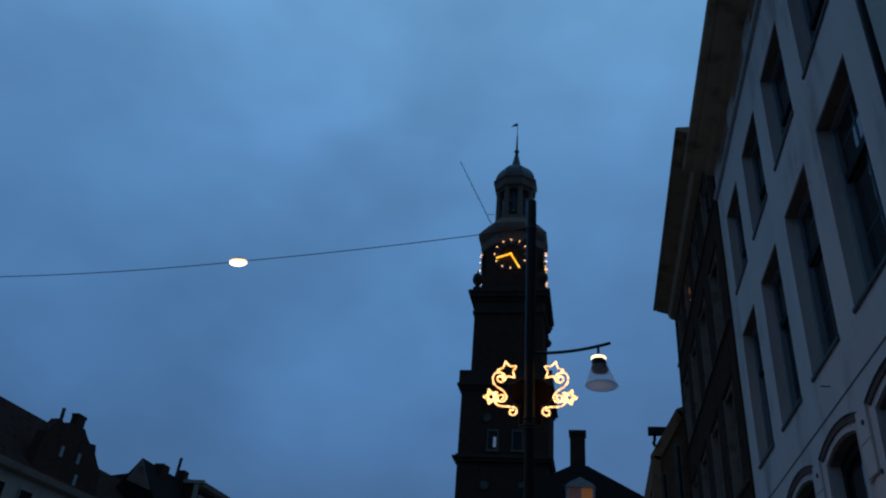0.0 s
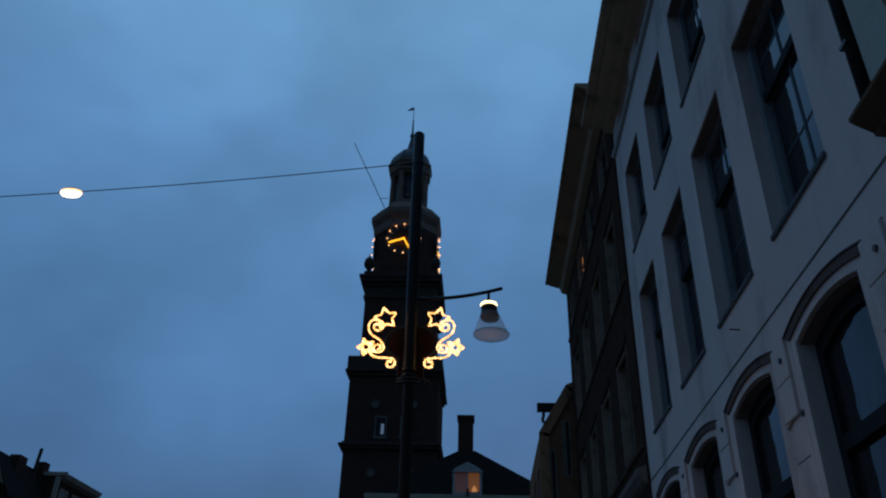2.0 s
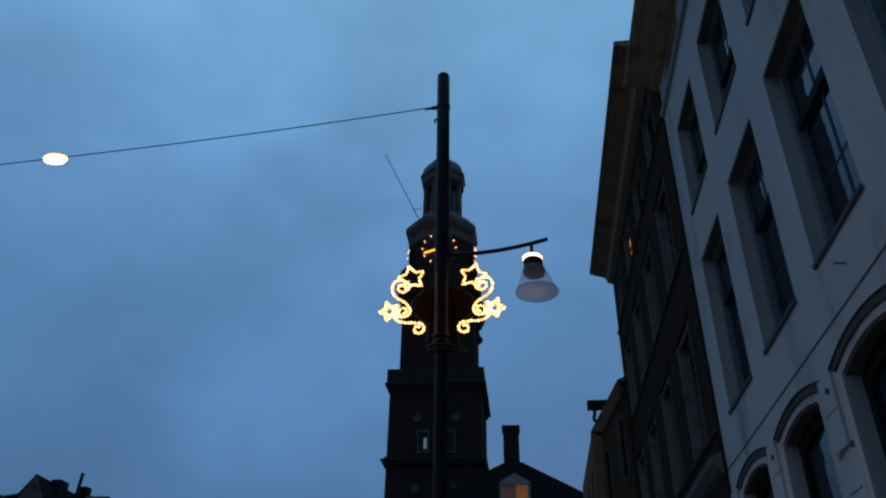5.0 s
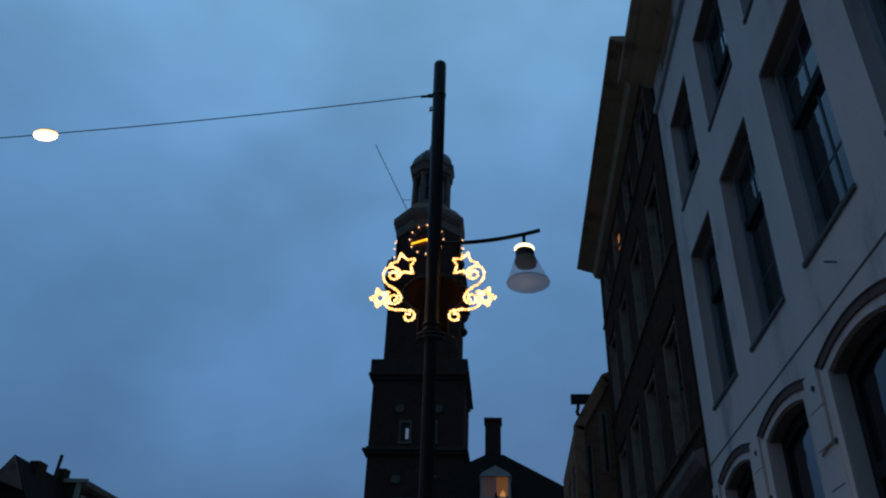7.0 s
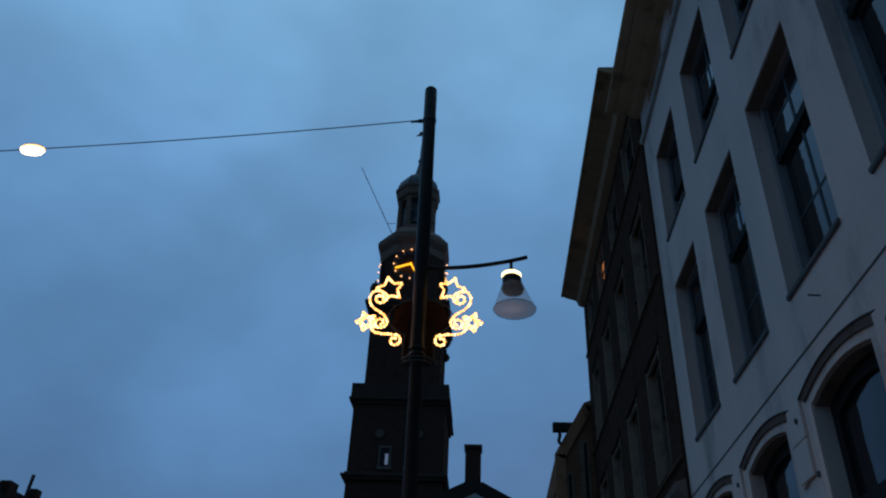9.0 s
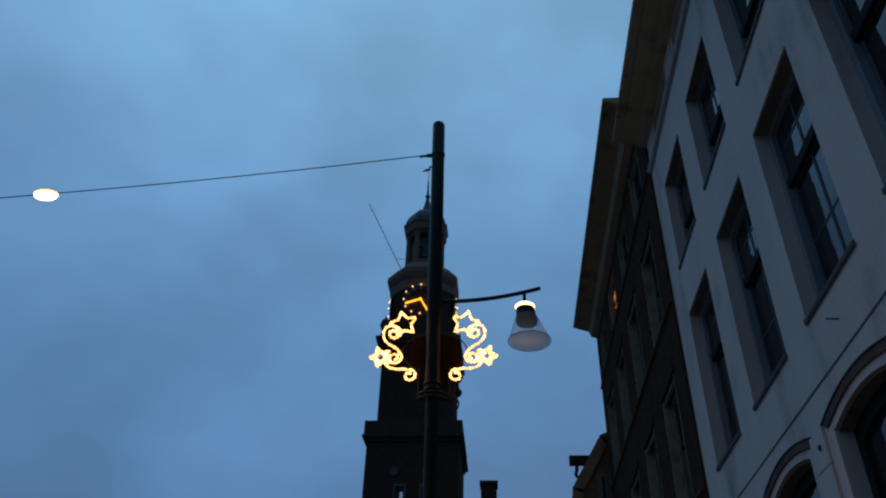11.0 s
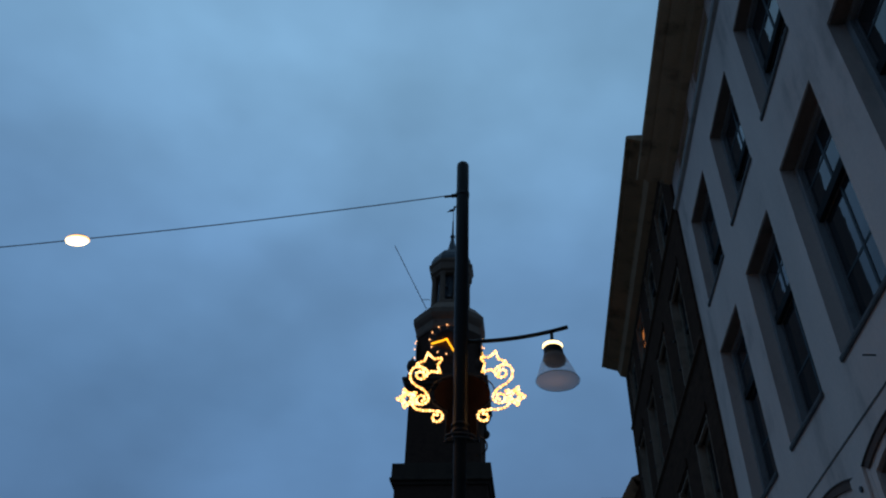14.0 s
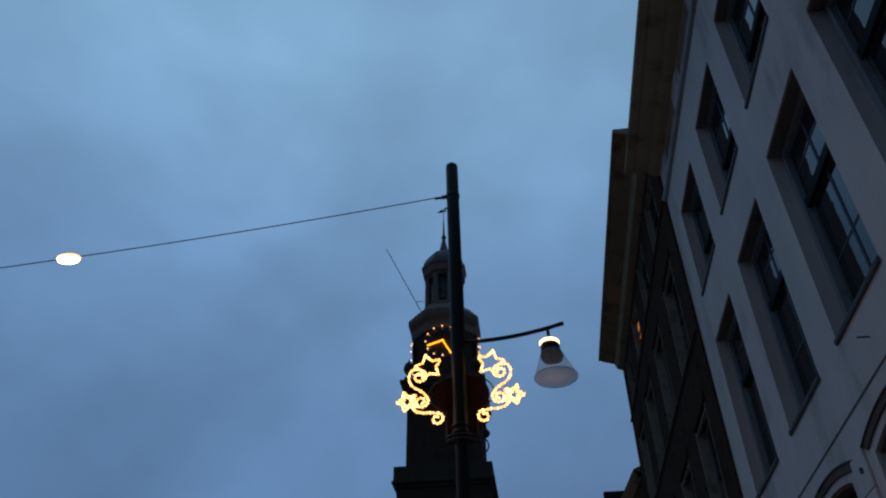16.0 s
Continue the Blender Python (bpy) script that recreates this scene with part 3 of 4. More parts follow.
part("cornice", dc.mesh("cornice", SOFFIT), dark, "broad brown wooden cornice", bevel=0.006)
for i in range(8):
    y = DY0 + 0.55 + 1.19 * i
    rib = Shape().prism([(2.025, y, 13.658), (1.69, y, 13.760), (1.69, y, 13.745), (2.025, y, 13.640)], (0, 0.16, 0))
    part("soffit_rib", rib.mesh("soffit_rib", SOFFIT), dark)
for z, d in ((8.76, 0.045), (11.74, 0.045), (5.50, 0.045)):
    part("sill_band", Shape().profile_y([(DX, z + 0.05), (DX - d, z + 0.065), (DX - d, z + 0.10), (DX, z + 0.13)], DY0, DY1).mesh("sill_band", BAND), dark)
kd1 = window_kit(1.16, 2.1, 1.2, 2, 2, 1, GREYSASH, SASH, sill=False, depth=0.17, f=0.15)
kd2 = window_kit(1.16, 2.0, 1.15, 2, 2, 1, GREYSASH, SASH, sill=False, depth=0.17, f=0.15)
kd3 = window_kit(1.16, 1.32, 0.7, 2, 2, 1, GREYSASH, SASH, sill=False, depth=0.10, f=0.15)
for c in DC:
    place_window(dark, kd1, (DX, c, 5.70))
    place_window(dark, kd2, (DX, c, 8.92))
    place_window(dark, kd3, (DX, c, 11.90))
    for z, nm in ((7.82, "lintel"), (10.94, "lintel")):
        part(nm, Shape().box(DX - 0.03, DX + 0.002, c - 0.68, c + 0.68, z, z + 0.16).mesh(nm, DARKBRICK), dark, bevel=0.008)
for c in DC:
    for z0, z1, deep in ((5.70, 7.79, 0.138), (8.92, 10.91, 0.138), (11.90, 13.215, 0.068)):
        # a pale painted bead round the front edge of the opening, far jamb and head
        for ya, yb in ((c - 0.583, c - 0.565), (c + 0.555, c + 0.583)):
            part("jamb", Shape().box(DX - 0.010, DX + deep, ya, yb, z0, z1).mesh("jamb", REVEAL), dark)
        part("head_bead", Shape().box(DX + 0.004, DX + 0.06, c - 0.563, c + 0.553, z1 - 0.075, z1 - 0.052).mesh("head_bead", REVEAL), dark)
        for k, zz in enumerate((z0 + 0.45, z0 + 1.1)):
            part("shutter_pin", Shape().tube([(DX + 0.002, c + 0.70, zz), (DX - 0.05, c + 0.70, zz)], 0.022, 6).mesh("shutter_pin", BLACK), dark)
for ya, yb in ((22.33, 22.44), (22.50, 22.63)):
    lit = Shape().box(DX + 0.108, DX + 0.111, ya, yb, 12.50, 12.93)
    part("lit_pane", lit.mesh("lit_pane", SPOTGLOW), dark, "window pane lit orange from inside")
shop = Shape().profile_y([(DX, 4.95), (2.2, 5.0), (2.12, 5.12), (2.10, 5.2), (DX, 5.26)], DY0, DY0 + 5.6)
part("shop_cornice", shop.mesh("shop_cornice", BOARD), dark, "brown wooden shopfront cornice")

# ---------------------------------------------------------------- low house with the hoist beam
HX, HY0, HY1 = 1.205, 26.03, 31.5
low = thing("gabled_brick_house", (HX, 29, 0), "red-brown brick house standing forward, with hoist beam", "house")
HC = [HY0 + 0.95 + 1.75 * i for i in range(3)]
hop = []
for c in HC:
    hop += [(c - 0.5, c + 0.5, 5.9, 8.0), (c - 0.5, c + 0.5, 2.4, 4.7)]
part("wall", facade(HX, HX + 0.3, HY0 + 0.3, HY1, 0, 8.8, hop).mesh("wall", REDBRICK), low)
GABLE = [(1.205, 0), (1.205, 8.85), (2.08, 10.36), (3.0, 10.75), (6.5, 10.75), (8.2, 8.85), (8.2, 0)]
part("gable_wall", Shape().prism([(x, HY0, z) for x, z in GABLE], (0, 0.3, 0)).mesh("gable_wall", REDBRICK), low)
# black block in place of dark rooms
part("inner_wall", Shape().box(HX + 0.7, 8.0, HY0 + 0.3, HY1, 0, 8.8).mesh("inner_wall", BLACK), low, "black block standing in for the darkness of the rooms")
part("roof", Shape().prism([(x + (0.03 if x < 4 else -0.03), HY0 + 0.3, z - 0.04) for x, z in GABLE[1:6]], (0, HY1 - HY0 - 0.3, 0)).mesh("roof", TILE), low)
for (xa, za), (xb, zb) in zip(GABLE[:3], GABLE[1:4]):
    d = Vector((xb - xa, 0, zb - za)).normalized()
    side = Vector((d.z, 0, -d.x)) * 0.27
    pa_, pb_ = Vector((xa, HY0 - 0.06, max(za, 5.0))), Vector((xb, HY0 - 0.06, zb))
    out_ = Vector((-d.z, 0, d.x)) * 0.02
    part("verge_board", Shape().prism([pa_ + out_, pb_ + out_, pb_ + side, pa_ + side], (0, 0.055, 0)).mesh("verge_board", VERGE), low, "brown painted verge board")
kh1 = window_kit(1.0, 2.1, 1.2, 2, 2, 1, FRAME, SASH, sill=True, depth=0.08)
kh2 = window_kit(1.0, 2.3, 1.4, 2, 2, 1, FRAME, SASH, sill=True, depth=0.08)
for c in HC:
    place_window(low, kh1, (HX, c, 5.9))
    place_window(low, kh2, (HX, c, 2.4))
# slim gable windows with pale surrounds
for xw, z0, z1 in ((1.52, 6.4, 8.3), (1.98, 7.6, 9.2), (1.52, 3.6, 5.4)):
    fw = Shape().box(xw - 0.11, xw + 0.02, HY0 - 0.03, HY0 + 0.01, z0, z1).box(xw + 0.10, xw + 0.16, HY0 - 0.03, HY0 + 0.01, z0, z1).box(xw - 0.11, xw + 0.16, HY0 - 0.03, HY0 + 0.01, z1, z1 + 0.06).box(xw - 0.11, xw + 0.16, HY0 - 0.03, HY0 + 0.01, z0 - 0.06, z0)
    gwin = part("window", fw.mesh("window", GREYSASH), low, "slim pale-framed gable window")
    part("pane", Shape().box(xw + 0.02, xw + 0.10, HY0 - 0.012, HY0 - 0.004, z0, z1).mesh("pane", GLASS), gwin, at=(0, 0, 0))
part("hoist_beam", Shape().box(1.17, 2.2, HY0 + 0.02, HY0 + 0.26, 9.58, 9.81).mesh("hoist_beam", BLACK), low, "dark wooden hoist beam")
part("hook", Shape().tube([(1.36, HY0 + 0.1, 9.6), (1.36, HY0 + 0.1, 9.42), (1.32, HY0 + 0.1, 9.3), (1.36, HY0 + 0.1, 9.2)], 0.05, 6).mesh("hook", BLACK), low)

# ---------------------------------------------------------------- house at the foot of the tower
EY = 52.0
end = thing("hip_roofed_house", (-1.5, EY, 0), "house with dark hipped slate roof, brick chimney and lit dormer", "house")
ew = Shape()
ew.box(-7.5, 4.0, EY, EY + 9, 0, 12.6)
part("wall", ew.mesh("wall", REDBRICK), end)
part("eave", Shape().prism([(-7.8, EY - 0.45, 13.05), (-7.8, EY - 0.45, 12.75), (-7.8, EY - 0.1, 12.6), (-7.8, EY, 12.45), (-7.8, EY, 13.05)], (12.1, 0, 0)).mesh("eave", CREAM), end, "cream painted eaves board")
rf = Shape()
rv = [(-7.7, EY - 0.4, 13.05), (4.2, EY - 0.4, 13.05), (4.2, EY + 9.4, 13.05), (-7.7, EY + 9.4, 13.05), (-2.1, EY + 2.0, 16.47), (-1.0, EY + 2.0, 16.47)]
rf.add(rv, [(0, 1, 5, 4), (1, 2, 5), (2, 3, 4, 5), (3, 0, 4), (0, 3, 2, 1)])
part("roof", rf.mesh("roof", SLATE), end, "dark slate hipped roof")
ch = Shape().box(-2.16, -1.14, EY + 2.3, EY + 3.3, 15.4, 18.78)
ch.box(-2.24, -1.06, EY + 2.22, EY + 3.38, 18.78, 19.0)
part("chimney", ch.mesh("chimney", DARKBRICK), end, "dark brick chimney stack")
dm = Shape()
dm.box(-2.36, -2.20, EY - 0.42, EY + 1.6, 13.06, 14.46)
dm.box(-0.70, -0.54, EY - 0.42, EY + 1.6, 13.06, 14.46)
dm.box(-1.51, -1.39, EY - 0.40, EY - 0.30, 13.2, 14.46)
dm.box(-2.20, -0.70, EY - 0.42, EY - 0.2, 13.06, 13.2)
dm.prism([(-2.42, EY - 0.5, 14.42), (-0.48, EY - 0.5, 14.42), (-0.70, EY - 0.5, 14.66), (-1.45, EY - 0.5, 15.05), (-2.20, EY - 0.5, 14.66)], (0, 2.2, 0))
dorm2 = part("dormer", dm.mesh("dormer", TRIM), end, "pale wooden dormer window lit orange inside")
part("lit_room", Shape().box(-2.20, -0.70, EY - 0.22, EY - 0.18, 13.1, 14.44).mesh("lit_room", ROOMGLOW), dorm2)
part("lamp_glow", Shape().prism([(-1.22, EY - 0.225, 13.2), (-0.82, EY - 0.225, 13.2), (-0.90, EY - 0.225, 13.5), (-1.02, EY - 0.225, 13.66), (-1.15, EY - 0.225, 13.45)], (0, -0.02, 0)).mesh("lamp_glow", ROOMLAMP), dorm2, "warm room light low behind the pane")
part("vent_pipe", Shape().tube([(-1.42, EY - 0.5, 12.95), (-1.42, EY - 0.5, 13.42)], 0.07, 8).mesh("vent_pipe", BLACK), end)
part("curtain", Shape().box(-2.19, -1.52, EY - 0.28, EY - 0.23, 13.2, 14.42).mesh("curtain", CURTAINGLOW), dorm2)

# ---------------------------------------------------------------- clock tower
TX, TY = -7.9, 67.74
tower = thing("clock_tower", (TX, TY, 0), "old dark brick clock tower with pale octagonal lantern, lit clock", "tower")


def square(s, half, z0, z1):
    s.box(TX - half, TX + half, TY - half, TY + half, z0, z1)


def stepped(rows):
    """One square body whose courses step in and out."""
    ring = [(half * math.sqrt(2), z) for half, za, zb in rows for z in (za, zb)]
    return Shape().lathe(ring, (TX, TY, 0), 4, math.pi / 4)


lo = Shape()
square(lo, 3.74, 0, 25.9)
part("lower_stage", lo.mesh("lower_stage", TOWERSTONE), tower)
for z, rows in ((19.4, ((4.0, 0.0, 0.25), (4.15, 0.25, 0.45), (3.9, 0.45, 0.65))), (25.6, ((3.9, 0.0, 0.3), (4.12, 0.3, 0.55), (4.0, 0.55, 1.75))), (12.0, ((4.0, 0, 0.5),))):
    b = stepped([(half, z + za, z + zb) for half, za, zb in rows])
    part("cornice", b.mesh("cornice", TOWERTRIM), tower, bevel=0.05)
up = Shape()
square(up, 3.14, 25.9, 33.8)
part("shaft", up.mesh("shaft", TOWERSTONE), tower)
sc2 = stepped(((3.3, 33.2, 33.5), (3.2, 33.5, 34.4), (3.35, 34.4, 34.75), (3.62, 34.75, 35.15), (3.75, 35.15, 35.45), (3.4, 35.45, 35.9)))
part("cornice", sc2.mesh("cornice", TOWERTRIM), tower, bevel=0.05)
for sx in (-1, 1):
    for sy in (-1, 1):
        urn = Shape().lathe([(0.28, 0), (0.2, 0.3), (0.42, 0.6), (0.5, 1.0), (0.38, 1.4), (0.12, 1.6), (0.05, 1.9)], (TX + 3.05 * sx, TY + 3.05 * sy, 35.9), 10)
        part("urn", urn.mesh("urn", TOWERTRIM, True), tower)
for zc in (32.2, 33.6):
    con = Shape().ball((TX + 3.25, TY + 1.2, zc), 0.42, 8, 6)
    part("console", con.mesh("console", TOWERTRIM, True), tower)
EIGHTH = math.pi / 8
K = 1 / math.cos(EIGHTH)
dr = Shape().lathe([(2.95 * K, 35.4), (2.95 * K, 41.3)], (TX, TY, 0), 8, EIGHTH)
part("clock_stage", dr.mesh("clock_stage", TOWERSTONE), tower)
oc = Shape().lathe([(2.98 * K, 40.9), (3.05 * K, 41.15), (3.02 * K, 41.9), (3.22 * K, 42.2), (3.35 * K, 42.5), (3.35 * K, 43.0), (2.5 * K, 44.1), (2.1 * K, 44.4)], (TX - 0.12, TY, 0), 8, EIGHTH)
part("octagonal_cornice", oc.mesh("octagonal_cornice", PALESTONE), tower, "pale stone octagonal cornice")
lb = Shape().lathe([(1.86 * K, 44.2), (1.86 * K, 44.9), (1.78 * K, 45.0)], (TX - 0.12, TY, 0), 8, EIGHTH)
part("lantern_base", lb.mesh("lantern_base", PALESTONE), tower)
for j in range(8):
    a = EIGHTH + j * math.pi / 4
    px, py = TX - 0.12 + 1.60 * K * math.cos(a), TY + 1.60 * K * math.sin(a)
    col = Shape().lathe([(0.31, 44.9), (0.28, 45.1), (0.26, 48.0), (0.31, 48.2), (0.31, 48.4)], (px, py, 0), 8)
    part("lantern_column", col.mesh("lantern_column", PALESTONE), tower)
# plain drum, added so that the gaps between the columns look dark
core = Shape().lathe([(1.30, 44.9), (1.30, 48.4)], (TX - 0.12, TY, 0), 12)
part("lantern_core", core.mesh("lantern_core", LEAD), tower, "plain drum inside the lantern, darkening the gaps between the columns")
for k, (bx, bz, br_) in enumerate(((-0.9, 45.6, 0.34), (0.1, 45.4, 0.38), (0.95, 46.3, 0.30), (-0.5, 46.7, 0.28))):
    bell = Shape().lathe([(br_, 0), (br_ * 0.8, br_ * 0.4), (br_ * 0.55, br_ * 1.1), (br_ * 0.2, br_ * 1.4)], (TX - 0.12 + 0.8 * bx, TY - 1.32, bz), 12)
    part("bell", bell.mesh("bell", STEEL, True), tower)
lc = Shape().lathe([(1.70 * K, 48.3), (1.80 * K, 48.5), (2.02 * K, 48.65), (2.08 * K, 49.4), (2.20 * K, 49.55), (2.20 * K, 49.8), (1.95 * K, 49.95)], (TX - 0.12, TY, 0), 8, EIGHTH)
part("lantern_cornice", lc.mesh("lantern_cornice", PALESTONE), tower, "pale stone cornice of the lantern")
do = Shape().lathe([(2.05 * K, 49.9), (1.98 * K, 50.35), (1.80 * K, 50.85), (1.48 * K, 51.35), (1.08 * K, 51.72), (0.70 * K, 51.95), (0.50 * K, 52.25), (0.36 * K, 52.9), (0.22, 53.7), (0.15, 54.2), (0.11, 55.0), (0.07, 56.5)], (TX - 0.12, TY, 0), 8, EIGHTH)
part("dome", do.mesh("dome", LEAD), tower, "grey lead dome and spire")
va = Shape().tube([(TX - 0.12, TY, 56.3), (TX - 0.12, TY, 58.35)], 0.035, 6)
part("orb", Shape().ball((TX - 0.12, TY, 54.3), 0.27, 10, 7).mesh("orb", LEAD, True), tower)
va.prism([(TX - 0.85, TY - 0.02, 57.85), (TX - 0.14, TY - 0.02, 57.92), (TX - 0.14, TY - 0.02, 58.30), (TX - 0.45, TY - 0.02, 58.22)], (0, 0.04, 0))
part("weather_vane", va.mesh("weather_vane", BLACK), tower, "iron weather vane")
fp = Shape().tube([(-10.2, 66.4, 44.2), (-13.9, 66.4, 52.35)], 0.038, 6).box(-10.75, -9.9, 66.38, 66.42, 45.3, 45.34)
part("flagpole", fp.mesh("flagpole", BLACK), tower, "slanting bare flagpole")
# three clock faces with lamps for the hours
for facing in (-90, 180, 0):
    turn = Matrix.Translation((TX, TY, 39.55)) @ Matrix.Rotation(radians(facing + 90), 4, "Z")

    def lay(s):
        s.v = [tuple(turn @ Vector(p)) for p in s.v]
        return s

    front = -2.96
    dial = Shape().ring(1.05, 1.75, front - 0.06, 0.06, 32)
    face = part("clock_face", lay(dial).mesh("clock_face", BLACK), tower, "black open clock ring")
    for i in range(12):
        a = math.pi * i / 6
        num = Shape().prism([(1.2 * math.sin(a - 0.05), front - 0.065, 1.2 * math.cos(a - 0.05)), (1.2 * math.sin(a + 0.05), front - 0.065, 1.2 * math.cos(a + 0.05)), (1.5 * math.sin(a + 0.05), front - 0.065, 1.5 * math.cos(a + 0.05)), (1.5 * math.sin(a - 0.05), front - 0.065, 1.5 * math.cos(a - 0.05))], (0, -0.02, 0))
        part("hour_mark", lay(num).mesh("hour_mark", PALESTONE), face, at=(0, 0, 0))
        dot = Shape().ball((1.56 * math.sin(a), front - 0.20, 1.56 * math.cos(a)), 0.066, 8, 6)
        part("hour_light", lay(dot).mesh("hour_light", DOTGLOW), face, at=(0, 0, 0))
    for ang, length, wide in ((252, 1.40, 0.105), (151, 1.75, 0.085)):
        a = radians(ang)
        d, s = Vector((math.sin(a), 0, math.cos(a))), Vector((math.cos(a), 0, -math.sin(a)))
        o = Vector((0, front - 0.16, 0))
        hand = Shape().prism([o - 0.1 * d - 0.7 * wide * s, o - 0.1 * d + 0.7 * wide * s, o + length * d + wide * 0.9 * s, o + (length + 0.1) * d, o + length * d - wide * 0.9 * s], (0, -0.05, 0))
        part("clock_hand", lay(hand).mesh("clock_hand", HANDGLOW), face, "yellow lit clock hand", at=(0, 0, 0))
# windows and round niches of the lower stage
for wx in (-8.75, -6.70):
    for z0, z1 in ((20.45, 21.95), (13.6, 15.4)):
        fr2 = Shape()
        for x0, x1, za, zb in ((wx - 0.50, wx - 0.36, z0, z1), (wx + 0.36, wx + 0.50, z0, z1), (wx - 0.50, wx + 0.50, z1, z1 + 0.18), (wx - 0.56, wx + 0.56, z0 - 0.2, z0)):
            fr2.box(x0, x1, TY - 3.88, TY - 3.735, za, zb)
        wf = part("window", fr2.mesh("window", ROUNDEL), tower, "small stone-framed window")
        part("pane", Shape().box(wx - 0.36, wx + 0.36, TY - 3.76, TY - 3.742, z0, z1).mesh("pane", GLASS), wf, at=(0, 0, 0))
for wx in (-9.30, -6.20):
    for zc in (23.2, 17.6):
        rn = part("round_window", Shape().ring(0.36, 0.50, TY - 3.835, 0.1, 20, wx, zc).mesh("round_window", TOWERTRIM), tower, "round window in a stone ring")
        disc = Shape().prism([(wx + 0.36 * math.sin(q), TY - 3.78, zc + 0.36 * math.cos(q)) for q in (2 * math.pi * i / 20 for i in range(20))], (0, 0.04, 0))
        # pale matte grey stands in for the reflection in the glass
        part("pane", disc.mesh("pane", ROUNDEL), rn, at=(0, 0, 0))
lp = Shape().box(-8.72, -8.48, TY - 3.79, TY - 3.762, 20.65, 21.5)
part("lit_pane", lp.mesh("lit_pane", glowing("pale_room_light", (0.45, 0.62, 0.9), 0.14)), tower, "pane with pale light behind")

# ---------------------------------------------------------------- houses across the square
def far_house(y0, y1, eave, ridge, x=-30.0, depth=9.0, wall=ROWWALL, label="", gable=False):
    h = thing("row_house", (x, (y0 + y1) / 2, 0), label, "house", "houses across the square")
    s = Shape().box(x - depth, x, y0, y1, 0, eave)
    part("wall", s.mesh("wall", wall), h)
    r = Shape().prism([(x + 0.3, y0, eave), (x - depth - 0.3, y0, eave), (x - depth / 2, y0, ridge)], (0, y1 - y0, 0))
    part("roof", r.mesh("roof", TILE), h)
    e = Shape().prism([(x, y0, eave - 0.45), (x + 0.35, y0, eave - 0.3), (x + 0.5, y0, eave), (x, y0, eave + 0.02)], (0, y1 - y0, 0))
    part("eave", e.mesh("eave", ROWWALL), h)
    n = max(1, round((y1 - y0) / 2.2))
    for zz in (eave - 2.9, eave - 6.2):
        for i in range(n):
            c = y0 + (y1 - y0) * (i + 0.5) / n
            w = Shape()
            for a, b, za, zb in ((c - 0.6, c - 0.5, zz, zz + 1.9), (c + 0.5, c + 0.6, zz, zz + 1.9), (c - 0.6, c + 0.6, zz + 1.9, zz + 2.0), (c - 0.65, c + 0.65, zz - 0.12, zz)):
                w.box(x - 0.02, x + 0.06, a, b, za, zb)
            wi = part("window", w.mesh("window", ROWWALL), h)
            part("pane", Shape().box(x - 0.01, x + 0.02, c - 0.5, c + 0.5, zz, zz + 1.9).mesh("pane", GLASS), wi, at=(0, 0, 0))
    return h


h1 = far_house(8.0, 44.2, 10.9, 15.45, label="long brown-grey plastered house with dark tiled roof")
far_house(44.4, 56.5, 10.6, 14.35, wall=DARKBRICK, label="low dark brick house with tiled roof")
h4 = far_house(56.6, 62.3, 15.2, 15.9, wall=DARKBRICK, label="taller dark brick house with a flat cornice")
part("corner_trim", Shape().box(-30.25, -29.93, 56.47, 56.597, 8.0, 15.05).mesh("corner_trim", CREAM), h4, "pale corner trim")
part("end_cornice", Shape().box(-33.5, -29.5, 56.42, 56.597, 15.05, 15.3).mesh("end_cornice", CREAM), h4, "pale cornice of the end wall")
# the curved brick gable over the long roof, with a chimney and a pot on its shoulder
gable = [(38.2, 11.0), (38.5, 13.2), (39.0, 13.75), (39.3, 14.15), (39.75, 14.0), (40.3, 14.25), (41.65, 14.3), (42.1, 13.95), (42.5, 13.72), (43.1, 13.8), (43.3, 13.3), (43.8, 12.85), (44.3, 12.5), (44.5, 11.0)]
part("gable", Shape().prism([(-30.0, y, z) for y, z in gable], (-0.6, 0, 0)).mesh("gable", DARKBRICK), h1, "dark curved brick gable")
part("chimney", Shape().box(-30.45, -30.02, 40.72, 41.50, 14.1, 14.80).box(-30.47, -30.0, 40.68, 41.55, 14.80, 14.95).mesh("chimney", DARKBRICK), h1)
part("chimney_pot", Shape().tube([(-30.12, 39.50, 13.9), (-30.12, 39.44, 14.80)], 0.10, 8).mesh("chimney_pot", BLACK), h1)
for y, z in ((40.2, 12.54), (41.83, 12.6), (42.1, 11.45)):
    gw = Shape().box(-30.02, -29.94, y - 0.13, y + 0.13, z - 0.30, z + 0.30)
    part("gable_window", gw.mesh("gable_window", FRAME), h1, "small pale attic window")
# pale gable end and its roof, chimneys on top
wg = thing("gabled_house", (-31.5, 53, 0), "house with a pale plastered gable end and dark roof", "house")
part("wall", Shape().box(-34.0, -30.1, 51.0, 56.8, 0, 12.4).mesh("wall", DARKBRICK), wg)
part("gable_end", Shape().prism([(-32.45, 50.95, 13.78), (-30.48, 50.95, 13.12), (-31.68, 50.95, 15.3)], (0, 0.1, 0)).mesh("gable_end", PALESTONE), wg, "pale plastered gable end")
part("roof", Shape().prism([(-33.8, 51.05, 12.4), (-29.95, 51.05, 12.4), (-31.7, 51.05, 15.34)], (0, 5.8, 0)).mesh("roof", SLATE), wg)
part("chimney", Shape().box(-31.9, -31.2, 53.1, 54.1, 13.5, 15.55).mesh("chimney", DARKBRICK), wg)
